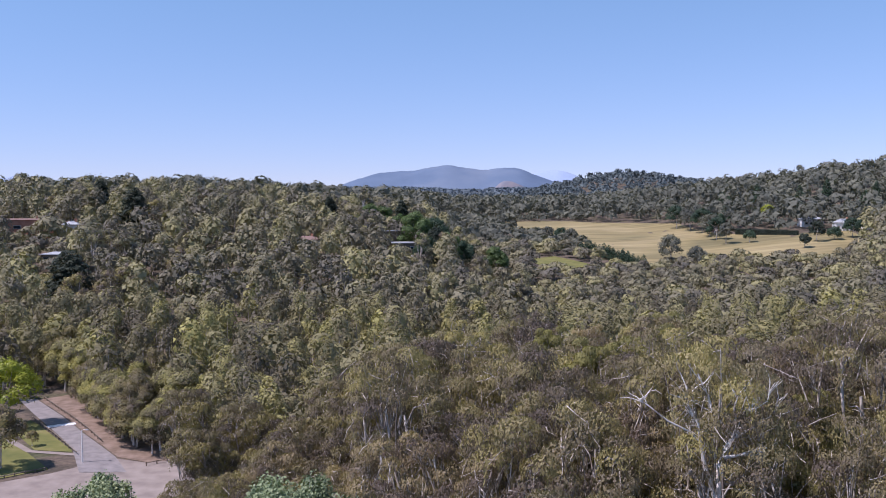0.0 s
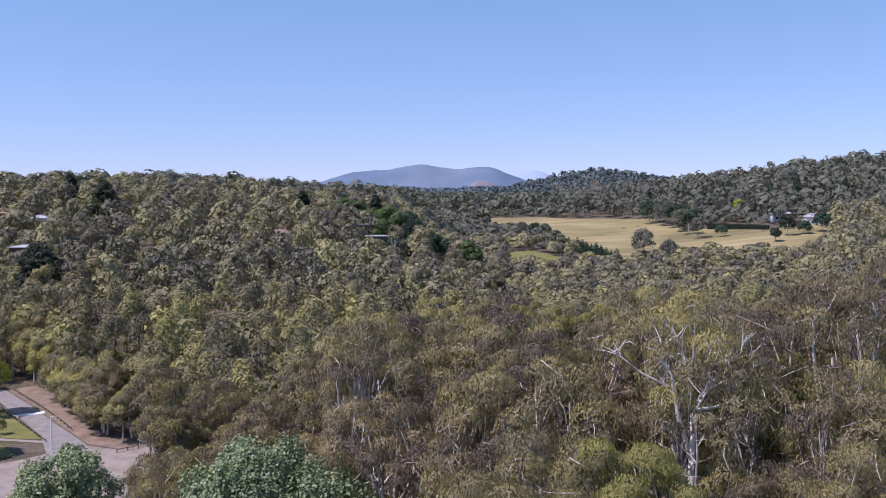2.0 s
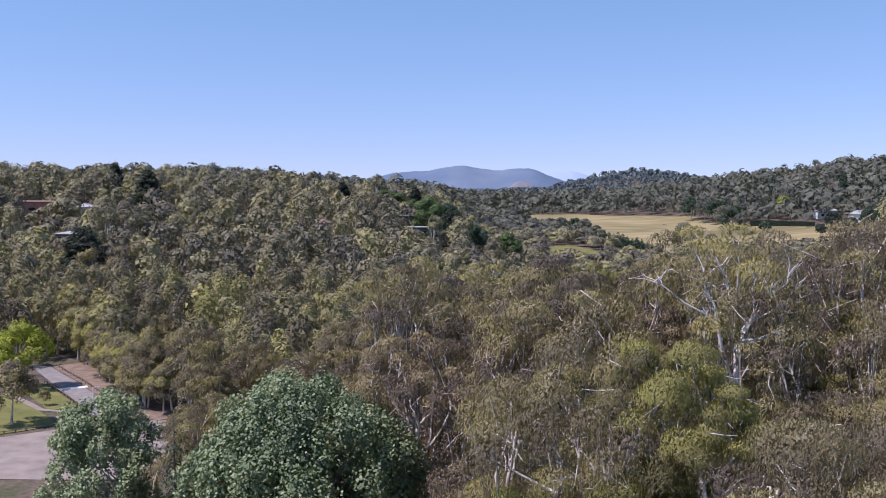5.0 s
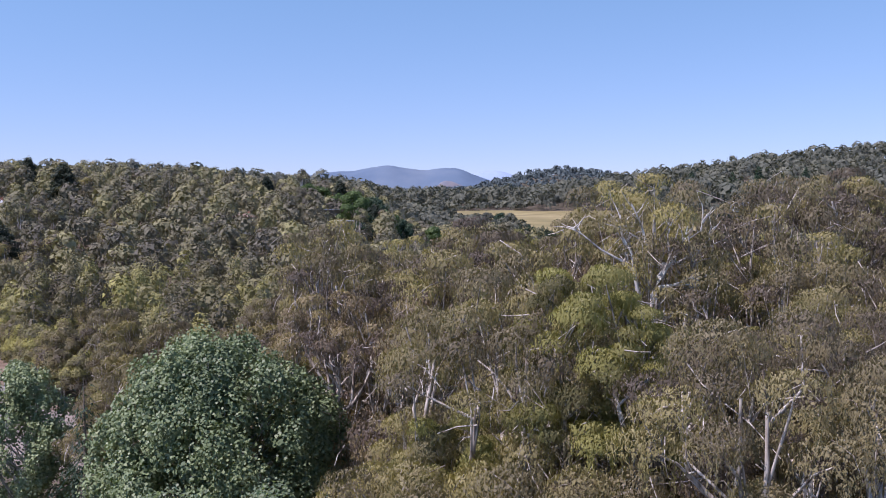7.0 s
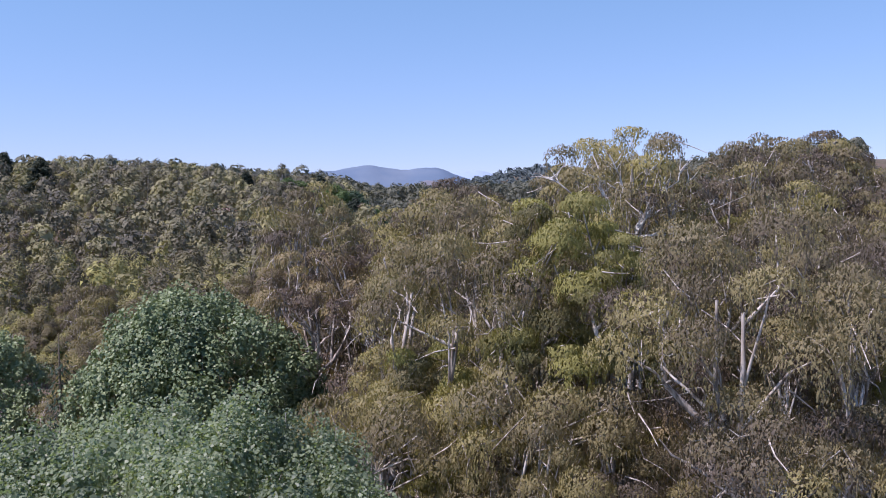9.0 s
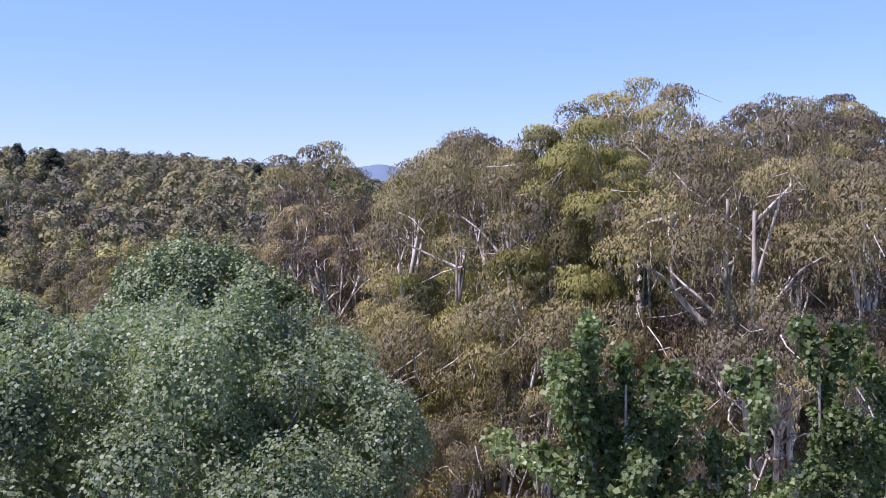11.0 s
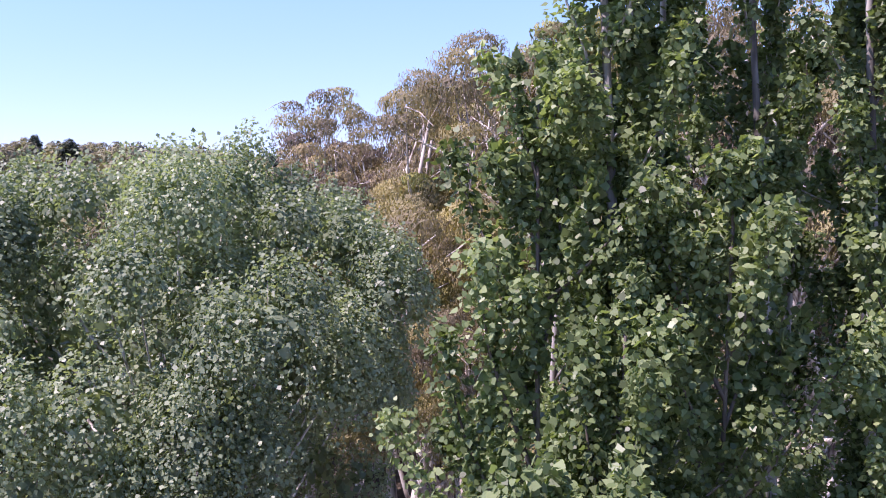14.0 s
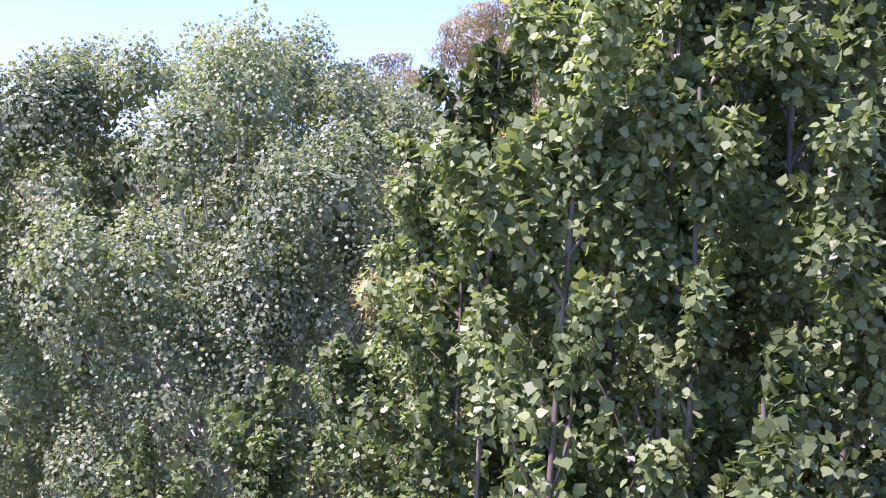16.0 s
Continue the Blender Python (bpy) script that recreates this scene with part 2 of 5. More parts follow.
def leaves(centres, axis, normal, length, width, shape="diamond"):
    """A leaf each: a kite of four corners round centres, long along axis; deltoid leaves are broad at the base."""
    n = len(centres)
    axis = axis / (np.linalg.norm(axis, axis=1, keepdims=True) + 1e-9)
    side = np.cross(axis, normal); side /= np.linalg.norm(side, axis=1, keepdims=True) + 1e-9
    length, width = np.broadcast_to(length, n)[:, None], np.broadcast_to(width, n)[:, None]
    if shape == "broad":
        b, w = centres - axis * length * 0.4, side * width
        v = np.stack([b, b + axis * length * 0.1 - w * 0.4, b + axis * length * 0.42 - w * 0.47, b + axis * length, b + axis * length * 0.42 + w * 0.47, b + axis * length * 0.1 + w * 0.4], 1).reshape(-1, 3)
        return v, np.arange(n * 6).reshape(n, 6)
    mid = 0.5 if shape == "diamond" else 0.33
    base = centres - axis * length * mid
    v = np.stack([base, centres - side * width / 2, base + axis * length, centres + side * width / 2], 1).reshape(-1, 3)
    f = np.arange(n * 4).reshape(n, 4)
    return v, f


def core(c, rad, per, r, squash=1.0, at=0.78, big=0.75):
    """Under the outer leaves of each clump: broad leafy sprays that lie along its rounded surface."""
    k = np.repeat(np.arange(len(c)), per)
    d = unit(len(k), r)
    d[:, 2] = np.where(r.random(len(k)) < 0.7, np.abs(d[:, 2]), d[:, 2])
    p = c[k] + d * (rad[k] * at * r.uniform(0.85, 1.1, len(k)))[:, None] * [1, 1, squash]
    sz = rad[k] * big * r.uniform(0.7, 1.2, len(k))
    v, f = leaves(p, np.cross(d, unit(len(k), r)), d + unit(len(k), r) * 0.25, sz, sz * 0.8)
    return v, f, k


def joined(v1, f1, v2, f2):
    return np.concatenate([v1, v2]), [f1, f2 + len(v1)]


def unit(n, r=rng):
    d = r.normal(size=(n, 3))
    return d / np.linalg.norm(d, axis=1, keepdims=True)


# ---- the lie of the land
def S(v, a, b):
    u = np.clip((np.asarray(v, float) - a) / (b - a), 0, 1)
    return u * u * (3 - 2 * u)


def land(x, y):
    x, y = np.asarray(x, float), np.asarray(y, float)
    z = 10 * S(y, 300, 520) + 11 * S(y, 430, 800) + 12 * S(y, 1000, 3500)
    z = z + S(-x, -30, 40) * 17 * S(y, 230, 400) * (1 - 0.7 * S(y, 480, 900))
    z = z + S(-x, 40, 150) * 7 * S(y, 190, 400) * (1 - 0.6 * S(y, 600, 1400))
    z = z + 6 * S(x, -14, 22) * S(y, -60, 10) * (1 - S(y, 90, 230))
    z = z + 6 * S(x, 120, 230) * S(y, 300, 480)
    z = z + 33 * np.exp(-((x - 430) / 190) ** 2 - ((y - 760) / 210) ** 2)
    z = z + 36 * np.exp(-((x - 315) / 130) ** 2 - ((y - 1650) / 220) ** 2) + 13 * np.exp(-((x - 470) / 120) ** 2 - ((y - 1700) / 220) ** 2)
    z = z + 0.5 * np.sin(x * 0.07 + 1.3) * np.sin(y * 0.053)
    return z


def graded(lo, hi, n, k=3.2):
    u = np.linspace(-1, 1, n)
    s = np.sinh(u * k) / np.sinh(k)
    return np.where(s < 0, -s * lo, s * hi)


def ground_sheet():
    xs, ys = graded(-4600, 4600, 141, 4.2), graded(-2500, 4850, 171, 4.0)
    gx, gy = np.meshgrid(xs, ys)
    v = np.stack([gx, gy, land(gx, gy)], -1).reshape(-1, 3)
    nx, ny = len(xs), len(ys)
    i = (np.arange(ny - 1)[:, None] * nx + np.arange(nx - 1)[None]).ravel()
    f = np.stack([i, i + 1, i + nx + 1, i + nx], -1)
    m, nt, N, L, bsdf = nodes_of("forest_floor")
    n1, n2 = noise_of(nt, 0.09, 6.0), noise_of(nt, 1.2, 5.0)
    r1 = ramp_of(nt, [(0.07, 0.058, 0.04), (0.15, 0.112, 0.08), (0.09, 0.09, 0.04)], [0.35, 0.5, 0.66])
    r2 = ramp_of(nt, [(0.55, 0.55, 0.55), (1.15, 1.15, 1.15)], [0.3, 0.7])
    mx = N.new("ShaderNodeMix"); mx.data_type = "RGBA"; mx.blend_type = "MULTIPLY"; mx.inputs[0].default_value = 1.0
    L.new(n1.outputs["Fac"], r1.inputs[0]); L.new(n2.outputs["Fac"], r2.inputs[0])
    L.new(r1.outputs[0], mx.inputs[6]); L.new(r2.outputs[0], mx.inputs[7]); L.new(mx.outputs[2], bsdf.inputs["Base Color"])
    bsdf.inputs["Roughness"].default_value = 1.0
    ob = mesh_object("ground", v, [f], m, smooth=True)
    return tagged(ob, "dry leaf-littered forest floor with patches of grass", "ground", kind="structure")


ground_sheet()


def draped(name, outline, lift, material, label, category, cell=3.0):
    """A patch of ground with the given outline, laid a little above the sheet."""
    bm = bmesh.new()
    face = bm.faces.new([bm.verts.new((x, y, 0)) for x, y in outline])
    lo = np.min(outline, 0); hi = np.max(outline, 0)
    for axis in (0, 1):
        for c in np.arange(lo[axis] + cell, hi[axis], cell):
            co = [0, 0, 0]; no = [0, 0, 0]
            co[axis] = float(c); no[axis] = 1
            bmesh.ops.bisect_plane(bm, geom=bm.verts[:] + bm.edges[:] + bm.faces[:], plane_co=co, plane_no=no)
    for v in bm.verts:
        v.co.z = float(land(v.co.x, v.co.y)) + lift
    me = bpy.data.meshes.new(name); bm.to_mesh(me); bm.free()
    if sum(p.normal.z for p in me.polygons) < 0:
        me.flip_normals()
    me.materials.append(material)
    return tagged(new(name, me), label, category, kind="structure")


# ---- paddock, park road, gravel and lawns
PADDOCK = [(31, 752), (100, 720), (164, 648), (167, 594), (180, 566), (206, 536), (238, 540), (232, 480), (205, 446), (158, 448), (116, 452), (100, 470), (81, 530), (60, 612), (42, 664)]
draped("ground_paddock", PADDOCK, 0.15, M_FIELD, "dry golden paddock of cut summer grass", "field", 12.0)
ROAD = [(-90.5, 203), (-78.8, 187.7), (-68.0, 172.1), (-57.1, 158.0), (-52.5, 150.0), (-60.0, 149.0), (-66.6, 162.6), (-73.5, 172.5), (-82.4, 185.1), (-95.0, 203.5)]
GRAVEL = [(-56.6, 157.2), (-51.1, 155.5), (-46.0, 157.5), (-40.0, 150.0), (-31.0, 136.0), (-30, 122), (-72, 122), (-74.0, 139.5), (-64.5, 148.0), (-60.4, 153.4)]
draped("road", ROAD, 0.09, M_ROAD, "narrow sun-bleached asphalt park road", "road")
draped("pavement_gravel", GRAVEL, 0.05, M_PARK, "pale gravel car park beside the trees", "car park")
M_VERGE = plain_material("dry_pinkish_leaf_litter", [(0.156, 0.112, 0.082), (0.226, 0.164, 0.123), (0.281, 0.208, 0.164)], 0.5, 0.95, 0.3, 14.0)
draped("ground_verge", [(-90.3, 203.4), (-78.6, 188.0), (-67.8, 172.4), (-56.8, 158.2), (-51.0, 155.7), (-45.8, 157.7), (-47, 163), (-59, 178), (-71, 194), (-84, 210)], 0.055, M_VERGE, "dry pinkish verge of bark and leaf litter", "verge")
draped("ground_lawn", [(-83.6, 183.8), (-81, 181), (-74.5, 172.2), (-65.5, 160.5), (-72.6, 161.0), (-84, 176)], 0.06, M_LAWN, "mown green lawn strip beside the park road", "lawn")
draped("ground_lawn_low", [(-95, 166), (-84, 172.5), (-73.4, 159.6), (-65.6, 150.4), (-75, 140.5), (-95, 140.5)], 0.06, M_LAWN, "mown yellowish lawn beside the car park", "lawn")
draped("pavement_path", [(-85.5, 174.2), (-73.0, 160.8), (-65.0, 159.6), (-64.2, 158.2), (-73.4, 159.5), (-86.5, 173)], 0.08, M_PARK, "narrow pale footpath across the lawn", "path")
TRACK = [(-26, 216), (-15, 214), (-15.5, 186), (-20.5, 186)]
draped("pavement_track", [(-32, 213), (-30, 217), (-20, 211.5), (-8, 210), (-8, 206), (-20, 207.5)], 0.07, M_VERGE, "pale dirt track glimpsed between the gums", "track")
draped("ground_green_patch", [(42, 482), (60, 496), (80, 450), (70, 432), (56, 432)], 0.14, M_LAWN, "greener paddock corner behind the gums", "field", 6.0)


def inside(poly, x, y):
    x, y = np.asarray(x), np.asarray(y)
    hit = np.zeros(x.shape, bool)
    n = len(poly)
    for i in range(n):
        (x1, y1), (x2, y2) = poly[i], poly[(i + 1) % n]
        c = (y1 > y) != (y2 > y)
        hit ^= c & (x < (x2 - x1) * (y - y1) / (y2 - y1 + 1e-12) + x1)
    return hit


# ---- trees
def tri_leaves(centres, axis, normal, length, width):
    """Slender drooping leaves: one triangle each, wide at the twig, pointed at the tip."""
    n = len(centres)
    axis = axis / (np.linalg.norm(axis, axis=1, keepdims=True) + 1e-9)
    side = np.cross(axis, normal); side /= np.linalg.norm(side, axis=1, keepdims=True) + 1e-9
    length, width = np.broadcast_to(length, n)[:, None], np.broadcast_to(width, n)[:, None]
    v = np.stack([centres - side * width / 2, centres + side * width / 2, centres + axis * length], 1).reshape(-1, 3)
    return v, np.arange(n * 3).reshape(n, 3)


def lumpy(r, d, k, amount):
    """Uneven swelling of a rounded head, by direction and by head."""
    q = r.normal(size=(3, 3)) * 2.6
    ph = k[:, None] * 1.7
    return 1 + amount * np.sin(d @ q + ph * [1.0, 2.3, 3.1]).sum(1) / 1.7


def bent(r, start, way, length, k=5, wander=0.12, lift=0.3):
    """Points of a limb that starts along way and bends upwards."""
    pts = [np.asarray(start, float)]
    way = np.asarray(way, float) / np.linalg.norm(way)
    for _ in range(k):
        way = way + r.normal(size=3) * wander + np.array([0, 0, lift / k])
        way /= np.linalg.norm(way)
        pts.append(pts[-1] + way * length / k)
    return np.array(pts)


def along(pts, u):
    i = min(int(u * (len(pts) - 1)), len(pts) - 2)
    w = u * (len(pts) - 1) - i
    return pts[i] * (1 - w) + pts[i + 1] * w


def leafy_heads(r, c, rad, n, hanging):
    """Leaves of domed heads: a lumpy roof of leaves that lie along it, and thin strands that hang below its rim."""
    w = rad ** 2 / (rad ** 2).sum()
    k = r.choice(len(c), n, p=w)
    d = unit(n, r)
    d[:, 2] = np.where(d[:, 2] < -0.15, -d[:, 2], d[:, 2])
    swell = lumpy(r, d, k, 0.17) * r.uniform(0.87, 1.05, n)
    p = c[k] + d * (rad[k] * swell)[:, None] * [1.22, 1.22, 0.74]
    ax = np.cross(d, unit(n, r)) * 0.7 + d * 0.1 + [0, 0, -0.75]
    nm = d * 1.3 + unit(n, r) * 0.4 + [0, 0, 0.2]
    per = 16
    sa = r.uniform(0, 6.2832, len(c) * per)
    su = np.sqrt(r.uniform(0.1, 1.25, len(c) * per))
    sl = r.uniform(0.35, 1.5, len(c) * per)
    h = np.where(r.random(n) < hanging)[0]
    kh = k[h]
    st = kh * per + r.integers(0, per, len(h))
    t = r.random(len(h))
    way = np.stack([np.cos(sa[st]), np.sin(sa[st]), np.zeros(len(h))], 1)
    p[h] = c[kh] + (way * (su[st] * 1.16)[:, None] + r.normal(size=(len(h), 3)) * 0.07) * rad[kh][:, None]
    p[h, 2] += rad[kh] * (0.7 * np.sqrt(np.clip(1 - su[st] ** 2, 0, 1)) - 0.1 - sl[st] * t)
    ax[h] = unit(len(h), r) * 0.4 + [0, 0, -1.0]
    nm[h] = way + unit(len(h), r) * 0.7 + [0, 0, 0.3]
    return p, ax, nm, k


def umbrella(r, centre, wide, high, n):
    """Centres and sizes of n leafy heads set over a dome."""
    k = np.arange(n) + 0.5
    z = 1 - 0.98 * (k / n) ** 0.85
    a = k * 2.39996 + r.normal(size=n) * 0.35
    q = np.sqrt(1 - z * z) * r.uniform(0.82, 1.08, n)
    c = np.stack([q * np.cos(a) * wide, q * np.sin(a) * wide, (z * r.uniform(0.72, 1.06, n) - 0.12) * high], 1) + centre
    return c, wide * r.uniform(0.75, 1.55, n) * 1.06 / math.sqrt(n)


def gum_tree(seed, H, n_leaf, ll, lw, leaf_mat, bark=M_BARK, spread=1.0, limbs=6, sides=6, bare=7, label="", fork=0.5, heads=1.0, side_domes=3):
    """A tall gum: forking pale trunk, limbs that fan out under umbrella-like domes of fine drooping leaves."""
    r = np.random.default_rng(seed)
    tb = Tubes()
    trunk = bent(r, (0, 0, -0.6), (r.normal() * 0.05, r.normal() * 0.05, 1), H * 0.8, 8, 0.06, 0.2)
    tb.add(trunk, np.linspace(0.0125 * H, 0.004 * H, 9) * np.r_[1.35, np.ones(8)], sides + 2)
    wide = 0.128 * H * spread
    cs, rs = [], []
    # the crowning dome, on limbs that leave the trunk one after another
    c, rad = umbrella(r, np.array([trunk[-1][0], trunk[-1][1], 0.845 * H]), wide, 0.15 * H, int(30 * heads))
    ways = []
    a0 = r.uniform(0, 6.28)
    for i in range(limbs):
        a = a0 + i * 2.4 + r.normal() * 0.3
        s = along(trunk, fork + (0.93 - fork) * (i + r.uniform(0.1, 0.8)) / limbs)
        e = np.array([trunk[-1][0] + math.cos(a) * wide * 0.62, trunk[-1][1] + math.sin(a) * wide * 0.62, H * r.uniform(0.83, 0.92)])
        u = np.linspace(0, 1, 6)[:, None]
        limb = s + (e - s) * u + np.array([math.cos(a), math.sin(a), -0.4]) * (0.05 * H * np.sin(u * np.pi)) + r.normal(size=(6, 3)) * 0.007 * H * np.sin(u * np.pi)
        tb.add(limb, np.linspace(0.0058 * H, 0.0022 * H, 6), sides)
        ways.append(limb)
    ends = np.array([w[-1] for w in ways])
    for q in range(len(c)):
        limb = ways[int(np.argmin(((ends - c[q]) ** 2).sum(1)))]
        s = along(limb, r.uniform(0.55, 0.97))
        tb.add([s, (s + c[q]) / 2 + r.normal(size=3) * 0.012 * H, c[q]], [0.0026 * H, 0.0018 * H, 0.0008 * H], 4 if sides > 5 else 3)
    cs.append(c); rs.append(rad)
    # smaller domes lower down, each on its own limb
    for i in range(side_domes):
        a = a0 + 1.2 + i * 6.2832 / side_domes + r.normal() * 0.4
        far = H * r.uniform(0.085, 0.15) * spread
        e = np.array([trunk[5][0] + math.cos(a) * far, trunk[5][1] + math.sin(a) * far, H * r.uniform(0.58, 0.8)])
        s = along(trunk, e[2] / H - r.uniform(0.02, 0.14))
        limb = np.array([s, s + (e - s) * [0.45, 0.45, 0.2], s + (e - s) * [0.8, 0.8, 0.62], e]) + r.normal(size=(4, 3)) * [[0], [0.008 * H], [0.008 * H], [0]]
        tb.add(limb, np.linspace(0.005 * H, 0.0016 * H, 4), sides)
        c, rad = umbrella(r, e, wide * r.uniform(0.5, 0.72), 0.075 * H, int(15 * heads))
        for p in c:
            q = along(limb, r.uniform(0.6, 0.98))
            tb.add([q, (q + p) / 2 + r.normal(size=3) * 0.008 * H, p], [0.002 * H, 0.0014 * H, 0.0007 * H], 3)
        cs.append(c); rs.append(rad)
    # fine brown twigs below the leaves
    for c, rad in zip(cs, rs):
        for p, q in zip(c, rad):
            for j in range(2):
                a = p + r.normal(size=3) * q * 0.5
                b = a + (r.normal(size=3) * [0.8, 0.8, 0.4] - [0, 0, 0.8]) * q
                tb.add([a, (a + b) / 2 + r.normal(size=3) * q * 0.12, b], [0.0011 * H, 0.0009 * H, 0.0004 * H], 3)
    # bare crooked limbs, grey-white
    for i in range(bare):
        u = r.uniform(0.42, 0.97)
        a = r.uniform(0, 6.28)
        limb = bent(r, along(trunk, u), (math.cos(a), math.sin(a), r.uniform(0.0, 0.9)), H * r.uniform(0.1, 0.22), 7, 0.3, 0.15)
        tb.add(limb, np.linspace(0.004 * H, 0.001 * H, 8), 5)
        for j in range(3):
            tw = bent(r, along(limb, r.uniform(0.3, 0.9)), r.normal(size=3) + [0, 0, 0.4], H * r.uniform(0.03, 0.08), 4, 0.35, 0.1)
            tb.add(tw, np.linspace(0.002 * H, 0.0005 * H, 5), 3)
    c, rad = np.concatenate(cs), np.concatenate(rs)
    p, ax, nm, pick = leafy_heads(r, c, rad, n_leaf, 0.36)
    top = float(np.percentile(p[:, 2], 99.8)) / H
    v, f = tri_leaves(p, ax, nm, ll * r.uniform(0.7, 1.35, n_leaf), lw * r.uniform(0.7, 1.3, n_leaf))
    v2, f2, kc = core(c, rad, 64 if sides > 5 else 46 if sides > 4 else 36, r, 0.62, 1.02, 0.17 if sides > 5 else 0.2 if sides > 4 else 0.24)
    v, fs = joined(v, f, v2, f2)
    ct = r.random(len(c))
    # inner sprays toned slightly darker: shade inside the heads put into colour
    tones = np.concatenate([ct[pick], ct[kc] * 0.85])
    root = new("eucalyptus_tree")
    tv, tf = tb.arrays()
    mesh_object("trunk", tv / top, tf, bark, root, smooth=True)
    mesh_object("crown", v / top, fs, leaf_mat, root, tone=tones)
    return tagged(root, label or "tall eucalyptus with pale trunk and olive drooping leaves", "tree")


def poplar_leaf_normals(r, d):
    return unit(len(d), r) * 0.55 + d * 1.1 + [-0.1, -0.1, 0.25]


def round_poplar(seed, H, z0, R, lobes, n_leaf, size, material, label, flat=2.0):
    """Broad poplar: many upright leafy lobes over a rounded envelope."""
    r = np.random.default_rng(seed)
    tb = Tubes()
    trunk = bent(r, (0, 0, -0.5), (0, 0, 1), H * 0.8, 8, 0.03, 0.1)
    tb.add(trunk, np.linspace(0.02 * H, 0.004 * H, 9), 10)
    k = np.arange(lobes) + 0.5
    zz = 1 - 1.75 * k / lobes
    th = k * 2.39996 + r.normal(size=lobes) * 0.9
    rr = np.clip(1 - np.where(zz > 0, zz, 0.6 * zz * zz) ** flat, 0, 1) ** 0.5 * r.uniform(0.74, 1.0, lobes)
    mid, half = (H * 0.94 + z0) / 2, (H * 0.94 - z0) / 2
    c = np.stack([R * 0.84 * rr * np.cos(th), R * 0.84 * rr * np.sin(th), mid + half * 0.9 * np.sign(zz) * np.abs(zz) ** 0.85], 1)
    rad = R * r.uniform(0.75, 1.35, lobes) * 1.55 / math.sqrt(lobes)
    # inner lobes fill the heart of the crown
    c2 = c[::2] * [0.66, 0.66, 1] + r.normal(size=c[::2].shape) * 0.3 - [0, 0, 0.08 * H]
    c = np.concatenate([c, c2]); rad = np.concatenate([rad, rad[::2] * 1.25])
    for i in range(0, len(c), 2):
        u = np.clip((c[i, 2] - 0.32 * H) / (0.62 * H), 0.15, 0.95)
        s = along(trunk, u)
        m = (s + c[i]) / 2 + [0, 0, -0.4]
        tb.add(np.array([s, m, c[i], c[i] + [0, 0, rad[i] * 1.3]]), [0.07, 0.045, 0.025, 0.01], 5)
    w = rad ** 2 * np.where(c[:, 2] > 0.5 * H, 1.0, 0.25) * np.where((c[:, 1] > 0.35 * R) & (c[:, 2] < 0.8 * H), 0.35, 1.0); w[lobes:] *= 0.3; w /= w.sum()
    tufts = 7
    tk = np.repeat(np.arange(len(c)), tufts)
    tu = unit(len(tk), r)
    out = c[tk] - [0, 0, mid]; out /= np.linalg.norm(out, axis=1, keepdims=True) + 1e-6
    tu = np.where(((tu * out).sum(1) < -0.3)[:, None], -tu, tu) + [0, 0, 0.25]
    tc = c[tk] + tu * (rad[tk] * r.uniform(0.4, 0.95, len(tk)))[:, None]
    tr = rad[tk] * r.uniform(0.3, 0.6, len(tk))
    wt = np.repeat(w, tufts) * tr ** 2; wt /= wt.sum()
    tp = r.choice(len(tc), n_leaf, p=wt)
    pick = tk[tp]
    d = unit(n_leaf, r)
    d = np.where(((d * tu[tp]).sum(1) < -0.4)[:, None], -d, d)
    spire = 1.15 + 0.5 * np.clip(d[:, 2], 0, 1) ** 3
    reach = tr[tp] * (r.random(n_leaf) ** 0.6 * 0.5 + 0.55)
    p = tc[tp] + d * reach[:, None] * np.stack([np.ones(n_leaf), np.ones(n_leaf), spire], 1)
    on = np.where(r.random(n_leaf) < 0.38)[0]
    do = np.where(((d[on] * out[tp[on]]).sum(1) < -0.2)[:, None], -d[on], d[on])
    p[on] = c[pick[on]] + do * (rad[pick[on]] * 1.05 * lumpy(r, do, pick[on], 0.14) * r.uniform(0.86, 1.06, len(on)))[:, None] * [1, 1, 1.3]
    d[on] = do
    sz = size * r.uniform(0.7, 1.25, n_leaf)
    v, f = leaves(p, r.normal(size=(n_leaf, 3)) * 0.6 + d * 0.5 + [0, 0, -0.5], poplar_leaf_normals(r, d), sz * 1.1, sz, "deltoid")
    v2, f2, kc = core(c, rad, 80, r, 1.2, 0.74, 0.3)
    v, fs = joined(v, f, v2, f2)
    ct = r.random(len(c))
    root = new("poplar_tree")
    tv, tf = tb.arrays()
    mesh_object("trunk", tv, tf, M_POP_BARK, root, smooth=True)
    # sprays below the leaves get half the tone, painting in the crown's inner shade
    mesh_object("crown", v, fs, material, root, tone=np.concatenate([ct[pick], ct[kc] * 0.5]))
    return tagged(root, label, "tree")


